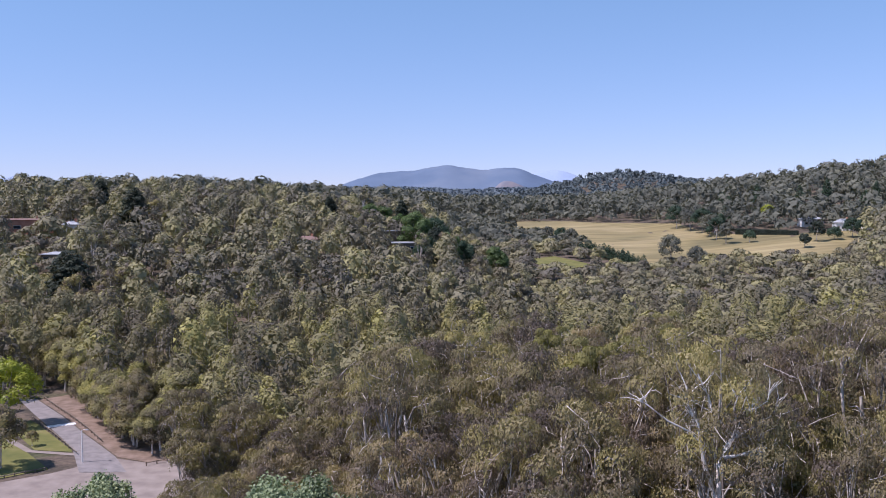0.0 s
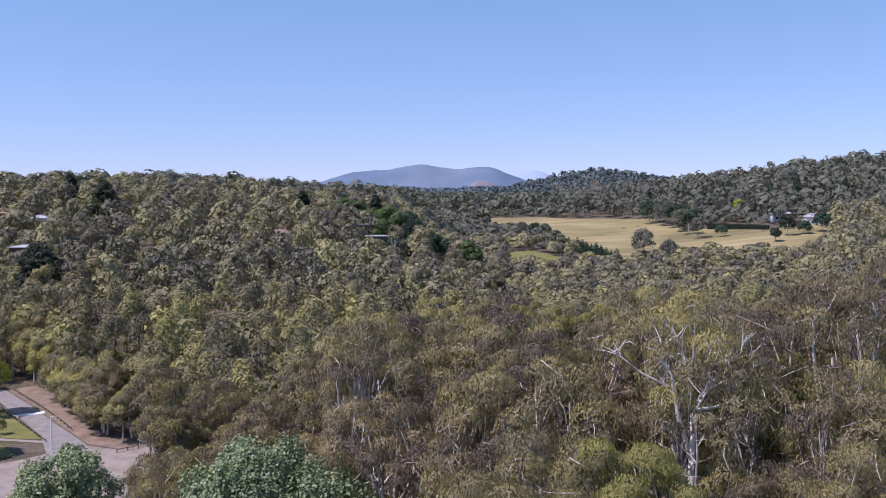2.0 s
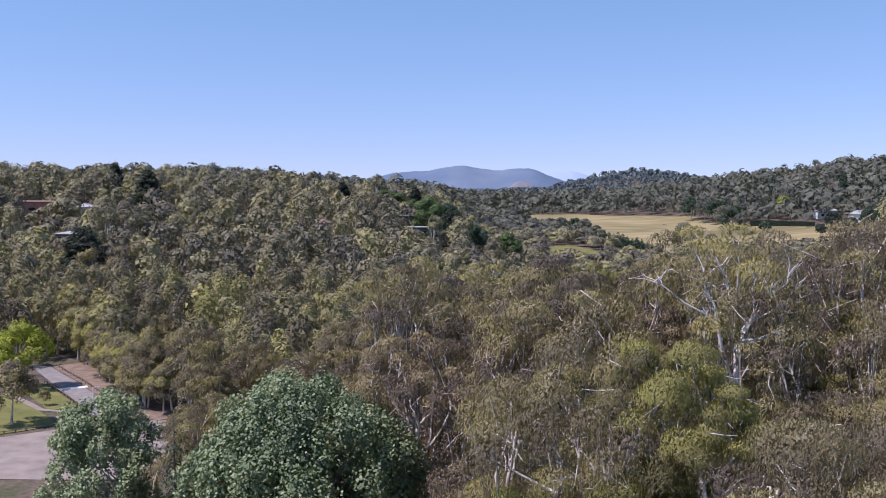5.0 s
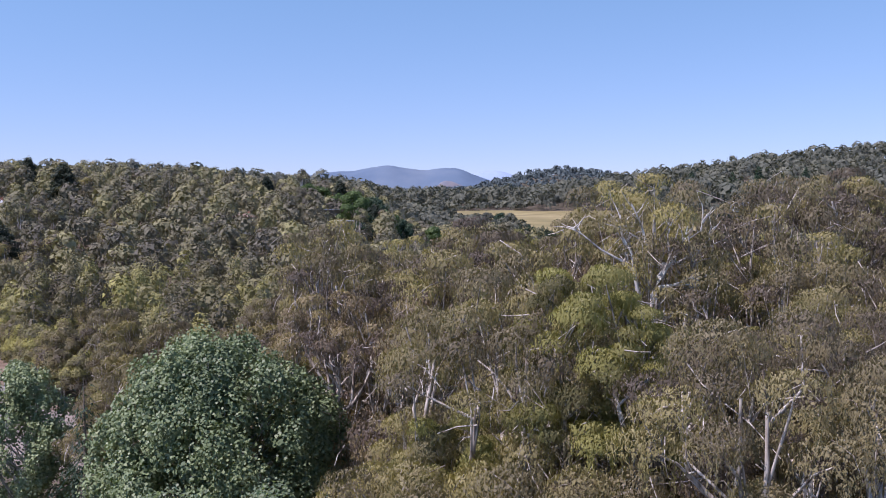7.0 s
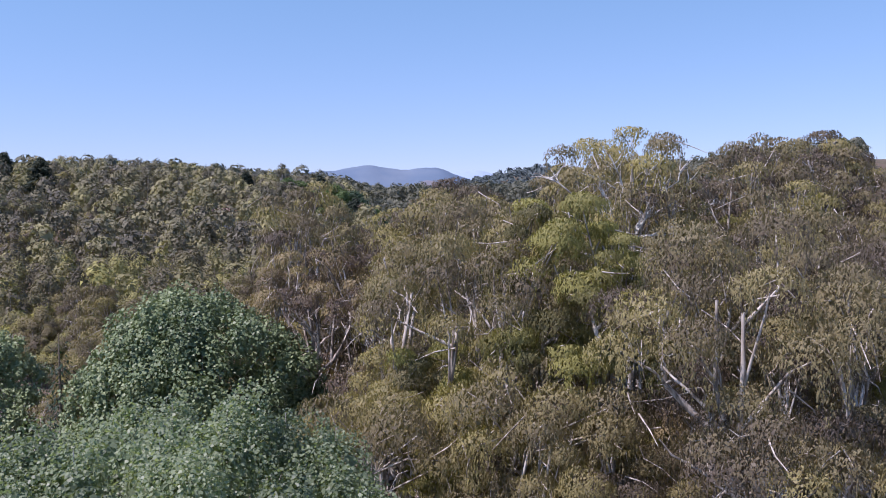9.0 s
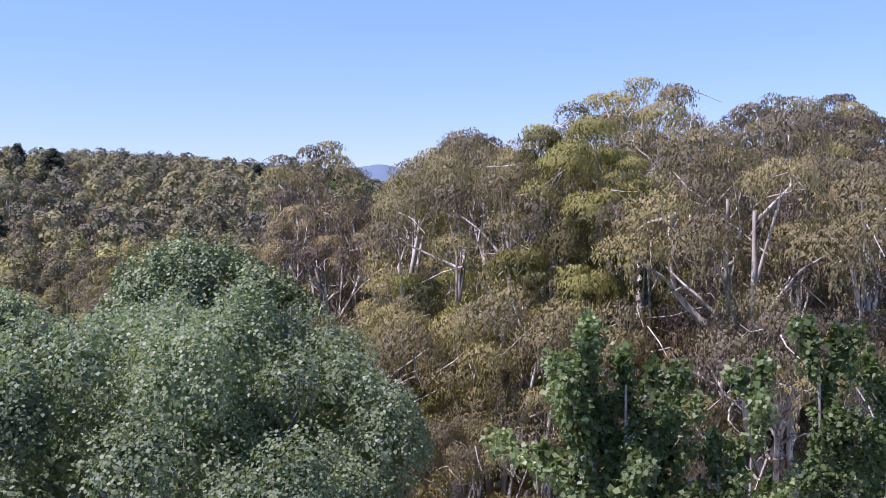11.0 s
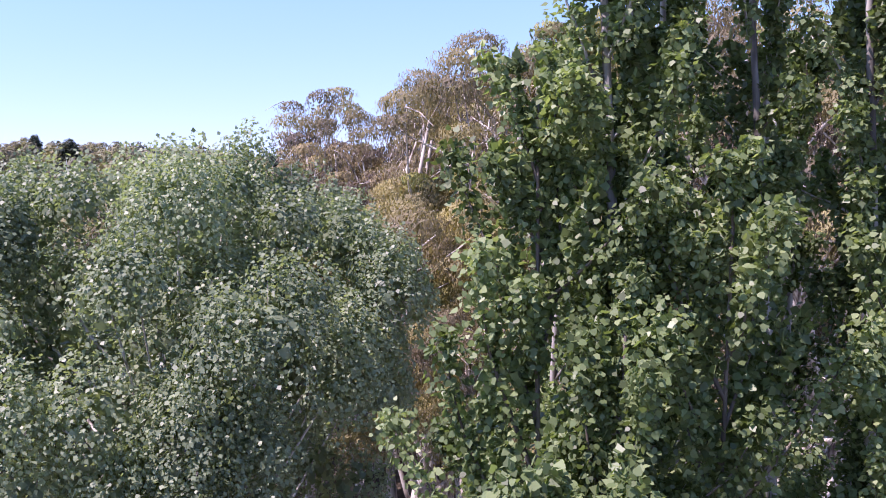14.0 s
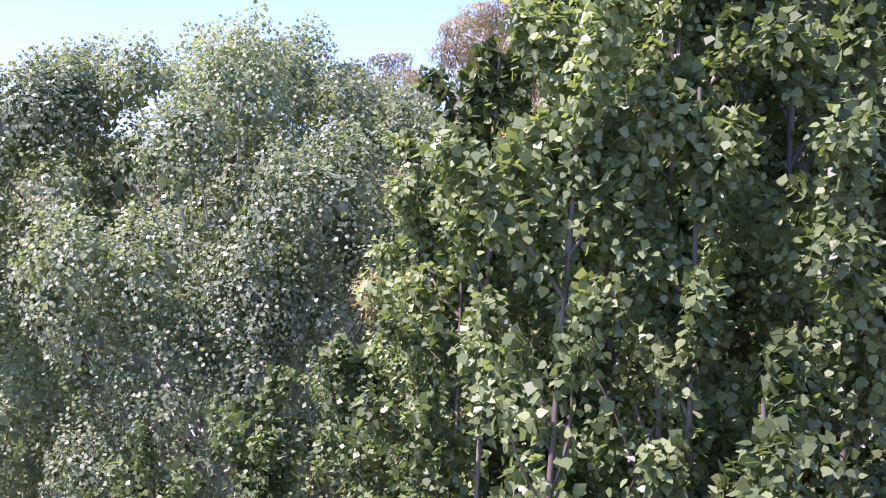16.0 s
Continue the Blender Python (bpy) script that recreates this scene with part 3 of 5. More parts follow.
def column_poplar(seed, H, low, reach, n_per, size, label, keep=0, dense=11, shape="deltoid", material=None, slender=1.0, name="poplar_tree", girth=0.2, bark=M_POP_BARK):
    """Young upright poplar: one slim pale stem, steep side shoots, leaves in bunches. The nearest leaves are pieces of their own."""
    r = np.random.default_rng(seed)
    tb = Tubes()
    trunk = bent(r, (0, 0, -0.5), (r.normal() * 0.012, r.normal() * 0.012, 1), H, 16, 0.018, 0.05)
    trunk[:, 2] *= H / trunk[-1, 2]
    trunk[:, :2] -= trunk[-1, :2] * np.linspace(0, 1, 17)[:, None]
    tb.add(trunk, np.linspace(girth, 0.008, 17), 8)
    cs, ds = [], []
    z, i = low, 0
    while z < H - 0.05:
        top = H - z
        length = min(0.2 + 0.35 * top ** 0.75, reach) * r.uniform(0.5, 1.2)
        a = i * 2.39996 + r.normal() * 0.4
        s = along(trunk, z / H)
        e = r.uniform(0.7, 1.2)
        shoot = bent(r, s, (math.cos(a) * math.cos(e), math.sin(a) * math.cos(e), math.sin(e)), length * 1.5, 5, 0.12, 0.25)
        tb.add(shoot, np.linspace(0.006 + 0.011 * length, 0.003, 6), 4)
        n = int(n_per * (0.3 + length) * (1.0 if top < dense else 0.12))
        u = np.round((1.06 - 0.9 * r.random(n) ** 1.5) * 9) / 9 + r.normal(size=n) * 0.02
        base = np.array([along(shoot, min(max(t, 0.05), 0.999)) for t in u])
        d = unit(n, r)
        cs.append(base + d * r.uniform(0.02, 0.15, n)[:, None] * min(1.0, 0.35 + length))
        ds.append(d)
        z += r.uniform(0.1, 0.24) if top < 10 else r.uniform(0.3, 0.5)
        i += 1
    c, d = np.concatenate(cs), np.concatenate(ds)
    n = len(c)
    sz = size * r.uniform(0.65, 1.25, n)
    ax = r.normal(size=(n, 3)) * 0.45 + d * 0.8 + [0, 0, -0.3]
    nm = poplar_leaf_normals(r, d)
    root = new(name)
    tv, tf = tb.arrays()
    mesh_object("trunk", tv, tf, bark, root, smooth=True)
    single = np.zeros(n, bool)
    if keep:
        zone = np.where((c[:, 2] > H - 9) & (c[:, 1] < -0.12))[0]
        single[zone[np.argsort(c[zone, 1])[:keep]]] = True
    v, f = leaves(c[~single], ax[~single], nm[~single], sz[~single] * 1.1, sz[~single] * slender, shape)
    inner = r.integers(0, n, n // 3)
    axis_xy = np.stack([np.interp(c[inner, 2], trunk[:, 2], trunk[:, 0]), np.interp(c[inner, 2], trunk[:, 2], trunk[:, 1])], 1)
    p2 = c[inner].copy()
    p2[:, :2] = axis_xy + (p2[:, :2] - axis_xy) * 0.5
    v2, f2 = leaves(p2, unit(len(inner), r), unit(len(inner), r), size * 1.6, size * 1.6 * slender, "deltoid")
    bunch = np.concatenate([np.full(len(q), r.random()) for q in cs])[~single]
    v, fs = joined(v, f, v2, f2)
    # leaves near the stem take a low tone: the column's inner shade as colour
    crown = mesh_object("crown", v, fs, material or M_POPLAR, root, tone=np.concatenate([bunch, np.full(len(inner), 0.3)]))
    for k in np.where(single)[0]:
        y = Vector(ax[k]).normalized()
        zv = y.cross(Vector(nm[k])).normalized().cross(y)
        xv = y.cross(zv)
        m = Matrix((xv, y, zv)).transposed().to_4x4()
        ob = new("leaf", LEAF_MESH)
        ob.parent = crown
        ob.matrix_basis = Matrix.Translation(c[k]) @ m @ Matrix.Scale(float(sz[k]), 4)
    return tagged(root, label, "tree")


def leaf_mesh():
    """One broad deltoid leaf with a folded midrib, one unit long."""
    left = [(-0.12, -0.38), (-0.42, -0.28), (-0.47, -0.05), (-0.25, 0.3)]
    verts = [(0, -0.42, 0), (0, 0.0, 0), (0, 0.68, -0.08)]
    verts += [(x, y, 0.22 * abs(x)) for x, y in left] + [(-x, y, 0.22 * abs(x)) for x, y in left]
    me = bpy.data.meshes.new("leaf")
    me.from_pydata(verts, [], [(0, 1, 4, 3), (1, 5, 4), (1, 2, 6, 5), (0, 7, 8, 1), (1, 8, 9), (1, 9, 10, 2)])
    me.materials.append(M_POPLAR)
    return me


LEAF_MESH = leaf_mesh()


def conifer(seed, H, R, tiers, n_leaf, ll, lw, material, label, name="conifer_tree", droop=0.5, rounded=0.0):
    """Conifer: tiers of spreading branches with hanging sprays."""
    r = np.random.default_rng(seed)
    tb = Tubes()
    tb.add([(0, 0, -0.5), (0, 0, H * 0.5), (0, 0, H)], [0.018 * H, 0.011 * H, 0.02], 8)
    ps, ds = [], []
    for i in range(tiers):
        u = (i + 0.3) / tiers
        z = H * (0.12 + 0.86 * u)
        shape = (1 - u) * (1 - rounded) + rounded * math.sqrt(max(0.0, 1 - (max(u, 0.25) * 1.35 - 0.34) ** 2))
        reach = R * max(shape, 0.05) * r.uniform(0.8, 1.1)
        for j in range(6):
            a = i * 0.7 + j * 1.047 + r.normal() * 0.15
            k = reach * r.uniform(0.75, 1.1)
            pts = np.array([(math.cos(a) * k * t, math.sin(a) * k * t, z + k * (0.18 * t - droop * 0.5 * t * t)) for t in (0, 0.35, 0.7, 1.0)])
            tb.add(pts, [0.05, 0.035, 0.02, 0.006], 3)
            ps.append(pts); ds.append((math.cos(a), math.sin(a), 0))
    ps, ds = np.array(ps), np.array(ds)
    wgt = np.linalg.norm(ps[:, -1] - ps[:, 0], axis=1) ** 1.3; wgt /= wgt.sum()
    pick = r.choice(len(ps), n_leaf, p=wgt)
    t = r.random(n_leaf) ** 0.55 * 0.97 + 0.03
    seg = np.clip((t * 3).astype(int), 0, 2)
    w = (t * 3 - seg)[:, None]
    p = ps[pick, seg] * (1 - w) + ps[pick, seg + 1] * w
    span = np.linalg.norm(ps[pick, -1] - ps[pick, 0], axis=1)
    sidew = np.cross(ds[pick], [0, 0, 1.0])
    p = p + sidew * (r.normal(size=n_leaf) * 0.16 * span)[:, None] + r.normal(size=(n_leaf, 3)) * 0.04 * H * 0.3
    ax = ds[pick] * 0.6 + sidew * r.normal(size=(n_leaf, 1)) * 0.5 + [0, 0, -droop]
    v, f = tri_leaves(p, ax, unit(n_leaf, r) * 0.5 + [0, 0, 1], ll * r.uniform(0.7, 1.3, n_leaf), lw * r.uniform(0.7, 1.3, n_leaf))
    root = new(name)
    tv, tf = tb.arrays()
    mesh_object("trunk", tv, tf, M_TIMBER, root)
    mesh_object("crown", v, [f], material, root, tone=np.full(n_leaf, 0.5))
    return tagged(root, label, "tree")


def crown_shape(r, domes, per, shell):
    """A unit gum crown: rounded heads stepping down and out, each a lumpy roof of leaves over inner sprays. Gives points, outward ways, head numbers and the size of inner sprays."""
    i = np.arange(domes)
    u = i / domes
    a = i * 2.39996 + r.normal(size=domes) * 0.35
    rr = (0.05 + 0.6 * u ** 0.6) * r.uniform(0.75, 1.1, domes)
    dc = np.stack([rr * np.cos(a), rr * np.sin(a), 0.8 - 0.58 * u ** 1.2 + r.normal(size=domes) * 0.07], 1)
    dr = r.uniform(0.36, 0.58, domes)
    k = np.repeat(i, per)
    d = unit(len(k), r)
    d[:, 2] = np.where(d[:, 2] < -0.3, -d[:, 2], d[:, 2])
    p = dc[k] + d * (dr[k] * lumpy(r, d, k, 0.12) * r.uniform(0.97, 1.05, len(k)))[:, None] * [1, 1, 0.5]
    low = r.random(len(k)) < 0.08
    p[low, 2] -= dr[k[low]] * r.uniform(0.1, 0.6, int(low.sum()))
    ks = np.repeat(i, shell)
    ws = unit(len(ks), r)
    ws[:, 2] = np.where(ws[:, 2] < -0.3, -ws[:, 2], ws[:, 2])
    ps = dc[ks] + ws * (dr[ks] * 0.93)[:, None] * [1, 1, 0.5]
    size = np.concatenate([np.zeros(len(k)), dr[ks] * 1.7 / math.sqrt(shell)])
    return np.concatenate([p, ps]), np.concatenate([d, ws]), np.concatenate([k, ks]), size


def woods(name, x, y, h, rad, domes, per, leaf, material, label, trunks=0, seed=1, low=0.3, shell=9):
    """Many trees as one: crowns of rounded leafy heads, with trunks where they show."""
    r = np.random.default_rng(seed)
    n = len(x)
    z = land(x, y)
    vs, tones = [], []
    tree_tone = r.random(n)
    for q in range(7):
        p, nr, tuft, size = crown_shape(r, domes, per, shell)
        idx = np.arange(q, n, 7)
        a = r.uniform(0, 6.28, len(idx))
        ca, sa = np.cos(a)[:, None], np.sin(a)[:, None]
        R, Hh = rad[idx][:, None], h[idx][:, None]
        px = x[idx][:, None] + R * (p[:, 0] * ca - p[:, 1] * sa)
        py = y[idx][:, None] + R * (p[:, 0] * sa + p[:, 1] * ca)
        pz = z[idx][:, None] + Hh * (low + (1 - low) * p[:, 2])
        c = np.stack([px, py, pz], -1).reshape(-1, 3)
        d = np.stack([nr[:, 0] * ca - nr[:, 1] * sa, nr[:, 0] * sa + nr[:, 1] * ca, nr[:, 2] + 0 * ca], -1).reshape(-1, 3)
        inner = np.broadcast_to(size > 0, (len(idx), len(size))).ravel()
        big = (R * size).ravel()
        ax = np.cross(d, unit(len(c), r)) + [0, 0, -0.12]
        ax[inner] = np.cross(d[inner], unit(int(inner.sum()), r))
        ax /= np.linalg.norm(ax, axis=1, keepdims=True) + 1e-9
        ln = np.where(inner, big * 1.1, leaf * r.uniform(0.7, 1.35, len(c)))
        wd = np.where(inner, big * 1.1, leaf * r.uniform(0.55, 0.95, len(c)))
        v, _ = tri_leaves(c - ax * (ln * 0.33)[:, None], ax, d + unit(len(c), r) * np.where(inner, 0.1, 0.12)[:, None], ln, wd)
        vs.append(v)
        tt = r.random(int(tuft.max()) + 1)
        tones.append((0.7 * tree_tone[idx][:, None] + 0.3 * tt[tuft][None]).ravel())
    v = np.concatenate(vs)
    root = tagged(new(name), label, "woods", kind="stuff")
    mesh_object("foliage", v, [np.arange(len(v)).reshape(-1, 3)], material, root, tone=np.concatenate(tones))
    if trunks:
        th = np.arange(4) * np.pi / 2
        ring = np.stack([np.cos(th), np.sin(th)], 1)
        lean = r.normal(size=(n, 2)) * 0.03
        vs = []
        for lev, wid in ((-0.03, 1.2), (0.4, 0.8), (0.8, 0.35)):
            cx = np.stack([x, y], 1) + lean * (h * max(lev, 0))[:, None]
            xy = cx[:, None] + ring[None] * (0.0085 * h * wid)[:, None, None]
            vs.append(np.concatenate([xy, np.broadcast_to((z + h * lev)[:, None, None], (n, 4, 1))], 2))
        vv = np.stack(vs, 1).reshape(-1, 3)
        b = np.arange(n)[:, None, None] * 12 + np.arange(2)[None, :, None] * 4
        j = np.arange(4)[None, None]
        ff = np.stack([b + j, b + (j + 1) % 4, b + 4 + (j + 1) % 4, b + 4 + j], -1).reshape(-1, 4)
        mesh_object("trunks", vv, [ff], M_BARK, root)
    return root


def scatter(x0, x1, y0, y1, step, seed):
    r = np.random.default_rng(seed)
    gx, gy = np.meshgrid(np.arange(x0, x1, step), np.arange(y0, y1, step))
    gx = gx + (np.arange(gx.shape[0]) % 2)[:, None] * step / 2
    return gx.ravel() + r.uniform(-0.42, 0.42, gx.size) * step, gy.ravel() + r.uniform(-0.42, 0.42, gy.size) * step


def placed(ob, x, y, turn=0.0, scale=1.0, sink=0.0):
    ob.matrix_basis = Matrix.LocRotScale((x, y, float(land(x, y)) - sink), Euler((0, 0, radians(turn))), Vector((scale,) * 3))
    return ob


def copied(ob, x, y, turn=0.0, scale=1.0, tall=1.0):
    k = scale / ob.scale[0]
    return copy_thing(ob, Matrix.LocRotScale((x, y, float(land(x, y))), Euler((0, 0, radians(turn))), Vector((k, k, k * tall))))


# poplars beside the camera: a row of slim upright stems
STAND = [(2.28, 6.8, 29.15, 0.6), (2.5, 6.7, 28.9, 0.55), (2.8, 7.0, 28.6, 0.38), (3.14, 6.75, 28.4, 0.34), (3.45, 6.9, 28.8, 0.38), (3.85, 6.8, 29.0, 0.55), (4.5, 7.0, 28.9, 0.6), (2.45, 7.9, 27.1, 0.6), (3.4, 8.2, 27.05, 0.6), (4.2, 8.1, 27.05, 0.6), (5.1, 7.9, 27.3, 0.6)]
for i, (x, y, top, reach) in enumerate(STAND):
    t = column_poplar(40 + i, top - float(land(x, y)), 4.0, reach, 460 if i > 6 else 620 if reach > 0.5 else 360, 0.038, "slim upright poplar with glossy green leaves and pale stem", dense=8.2 if i < 2 else 6.0 if reach > 0.5 else 3.2)
    tagged(placed(t, x, y), group="row of poplars")
# lower stems in front, broad-leaved: top, reach, leaves to a shoot, leaf size, leafy length, single leaves
BUSHY = [(1.95, 6.4, 26.6, 0.95, 420, 0.044, 6.5, 60), (2.9, 6.1, 26.2, 0.75, 400, 0.045, 6.5, 60), (3.9, 6.2, 25.6, 0.75, 400, 0.045, 6.5, 60), (2.3, 5.9, 25.4, 0.55, 420, 0.044, 3.0, 0), (1.8, 4.95, 24.85, 0.46, 520, 0.044, 2.6, 150), (2.05, 4.85, 23.55, 0.42, 520, 0.045, 2.4, 150), (2.6, 4.9, 23.75, 0.46, 520, 0.045, 2.4, 150), (2.2, 4.55, 22.5, 0.45, 460, 0.046, 2.0, 100), (3.3, 5.6, 24.0, 0.55, 340, 0.046, 2.8, 60), (1.4, 5.9, 23.8, 0.45, 340, 0.046, 2.6, 0), (1.25, 6.5, 23.0, 0.6, 260, 0.046, 4.5, 0), (0.6, 7.0, 22.1, 0.7, 260, 0.046, 4.5, 0), (0.0, 7.2, 21.8, 0.7, 260, 0.046, 4.5, 0), (-0.7, 7.4, 21.4, 0.7, 260, 0.046, 4.5, 0), (1.78, 7.0, 24.8, 0.5, 700, 0.042, 4.0, 0), (1.0, 6.7, 23.4, 0.5, 500, 0.042, 3.0, 0)]
for i, (x, y, top, reach, per, size, leafy, keep) in enumerate(BUSHY):
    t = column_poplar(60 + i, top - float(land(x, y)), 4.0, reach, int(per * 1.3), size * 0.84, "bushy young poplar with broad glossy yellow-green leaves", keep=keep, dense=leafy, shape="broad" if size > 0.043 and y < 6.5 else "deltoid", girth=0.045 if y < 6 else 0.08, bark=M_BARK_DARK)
    tagged(placed(t, x, y), group="row of poplars")
t = column_poplar(80, 23.6 - float(land(1.25, 8.4)), 6.0, 0.8, 1500, 0.055, "feathery olive eucalyptus sapling between the poplars", dense=5.0, material=M_GUM, slender=0.3, name="eucalyptus_tree", girth=0.07)
placed(t, 1.25, 8.4)

placed(round_poplar(61, 28.5 - float(land(-4.9, 26.3)), 8.5, 8.3, 200, 195000, 0.096, M_POPLAR_FAR, "broad poplar with dense grey-green glossy crown", 4.0), -4.9, 26.3)
placed(round_poplar(62, 28.3 - float(land(-10, 60)), 6.0, 9.3, 150, 64000, 0.19, M_POPLAR_DEEP, "broad rounded poplar with bluish green crown"), -10, 60)
placed(round_poplar(63, 23.6, 5.0, 5.6, 110, 26000, 0.19, M_POPLAR_DEEP, "rounded poplar with bluish green crown near the car park"), -29, 75)
placed(round_poplar(64, 24.5, 9.0, 5.0, 46, 24000, 0.16, M_POPLAR_FAR, "smaller poplar with grey-green crown beside the broad one"), -15.5, 29.5)
placed(conifer(65, 24.5, 3.6, 22, 9000, 0.42, 0.12, M_CONIFER, "deodar-like conifer with drooping grey-green branches", droop=0.7), -18.3, 59.5)

# gums: a few kinds, then copies
OLIVE = "tall eucalyptus with pale trunk and olive drooping leaves"
BROWN = "eucalyptus with brownish olive drooping leaves and bare twigs"
GOLD = "eucalyptus with yellow-green domed crown and pale limbs"
SPARSE = "sparse tall eucalyptus with many bare pale limbs"


def gum_set(seed, n, ll, lw, sides):
    """Five kinds of gum, each 25 m tall."""
    return [
        gum_tree(seed, 25, n, ll, lw, M_GUM, sides=sides, label=OLIVE),
        gum_tree(seed + 1, 25, n, ll, lw, M_GUM, sides=sides, spread=1.25, limbs=8, label=OLIVE),
        gum_tree(seed + 2, 25, n, ll, lw, M_GUM_RUST, sides=sides, bare=12, side_domes=4, label=BROWN),
        gum_tree(seed + 3, 25, n, ll, lw * 1.05, M_GUM_YELLOW, sides=sides, spread=0.78, limbs=7, bare=6, heads=1.0, side_domes=3, label=GOLD),
        gum_tree(seed + 4, 25, int(n * 0.6), ll, lw, M_GUM, sides=sides, bare=16, fork=0.4, heads=0.7, spread=0.9, label=SPARSE),
    ]


fine_kinds = gum_set(101, 76000, 0.135, 0.041, 6)
near_kinds = gum_set(111, 30000, 0.18, 0.068, 5)
far_kinds = gum_set(121, 15000, 0.27, 0.1, 4)
standing = set()


def gum(kind, x, y, top, turn):
    """Stands a gum of a kind at x, y with its top at that height above the datum."""
    s = (top - float(land(x, y))) / 25
    if kind.name in standing:
        return copied(kind, x, y, turn, s)
    standing.add(kind.name)
    return placed(kind, x, y, turn, s)


KEY = [(7.9, 39.9, 3, 33.1), (22.0, 56.5, 4, 33.6), (1.2, 70.0, 4, 34.0), (3.9, 69.0, 0, 34.2), (16.2, 31.2, 1, 32.4), (3.6, 36.0, 1, 32.7), (6.0, 34.0, 0, 26.0), (20.8, 42.5, 4, 31.5), (4.0, 32.5, 1, 24.0), (13.0, 60.8, 4, 36.8), (12.8, 34.5, 2, 28.0), (33.0, 70.0, 1, 37.2), (14.4, 29.0, 0, 31.0), (38.0, 70.0, 0, 38.0), (8.8, 57.0, 0, 33.6), (5.4, 58.0, 1, 32.8), (1.6, 54.5, 2, 30.6), (1.5, 38.5, 3, 27.0), (-1.4, 66.5, 2, 29.4), (10.8, 36.3, 3, 28.6)]
for x, y, k, top in KEY:
    gum((fine_kinds if y < 46 else near_kinds)[k], x, y, top, float(rng.uniform(0, 360)))
# the tree with big bare white limbs
gum(near_kinds[4], 17.9, 61.8, 37.2, 30)
dead = tagged(placed(new("dead_tree"), 16.6, 54.4), "dead standing gum with big bare white forking limbs", "tree")
BASE = 30.0 - float(land(16.6, 54.4))
for path, r0, r1 in (
    ([(-0.3, 0.4, -40), (-0.1, 0.2, -16), (0, 0, 0), (0.35, 0, 1.5), (0.8, 0, 2.4)], 0.3, 0.18),
    ([(0.8, 0, 2.4), (0.1, 0, 3.6), (-0.4, 0.2, 4.6), (-0.7, 0.3, 6.2), (-1.3, 0.3, 8.0)], 0.16, 0.05),
    ([(0.8, 0, 2.4), (1.3, 0.1, 3.2), (1.9, 0.2, 4.6), (2.1, 0.2, 6.0)], 0.15, 0.04),
    ([(0.7, 0, 2.2), (0.9, -0.3, 3.4), (0.7, -0.4, 5.2), (1.0, -0.4, 6.6)], 0.13, 0.03),
    ([(-0.2, 0.2, -3), (-0.9, 0.1, 0.2), (-1.15, 0, 2.0), (-1.3, 0, 3.6), (-1.9, 0.1, 5.2), (-2.0, 0.1, 7.0)], 0.2, 0.04),
    ([(-1.15, 0, 2.0), (-1.9, 0, 3.0), (-3.2, -0.2, 4.0), (-4.4, -0.3, 5.4), (-5.0, -0.3, 6.0)], 0.1, 0.03),
    ([(0.2, 0, 0.6), (1.2, -0.2, 0.9), (2.2, -0.3, 1.5), (3.1, -0.4, 1.7)], 0.15, 0.05),
    ([(1.2, -0.2, 0.9), (2.0, -0.2, 0.9), (3.0, -0.2, 1.2)], 0.09, 0.03),
    ([(0.8, 0, 2.4), (2.4, 0.3, 3.4), (3.3, 0.4, 4.3), (3.6, 0.4, 5.4)], 0.11, 0.03),
    ([(-0.5, 0.2, 4.6), (-1.6, 0.2, 5.6), (-2.4, 0.2, 5.9)], 0.06, 0.02),
    ([(1.9, 0.2, 4.6), (2.9, 0.2, 5.6), (3.0, 0.2, 6.8)], 0.05, 0.02),
):
    path = np.array([(a, b, max(BASE + 0.68 * c, -0.4)) for a, b, c in path])
    tb = Tubes()
    tb.add(path, np.linspace(r0, r1, len(path)) * 0.78, 7)
    for q in range(5):
        u = rng.uniform(0.55, 0.98)
        tw = bent(rng, along(path, u), rng.normal(size=3) * [1, 0.6, 0.5] + [0, 0, 0.8], rng.uniform(0.7, 1.9), 4, 0.25, 0.1)
        tb.add(tw, np.linspace(0.04, 0.01, 5), 4)
    tv, tf = tb.arrays()
    mesh_object("trunk" if r0 == 0.3 else "limb", tv, tf, M_BARK_WHITE, dead, smooth=True)

SPOTS = [(x, y, 3.4) for x, y, *_ in KEY] + [(16.7, 55.0, 6.2), (-5.4, 26.3, 9.0), (-9, 60, 8.6), (-29, 75, 6.0), (-18.3, 59.5, 5.0), (-15.5, 29.5, 7.0), (-116, 285, 9), (-126, 376, 9), (-153, 412, 6), (-53, 430, 6), (-3, 386, 8), (-12, 398, 8), (-4, 408, 7), (2, 396, 7), (-6, 384, 6), (8, 404, 6)]


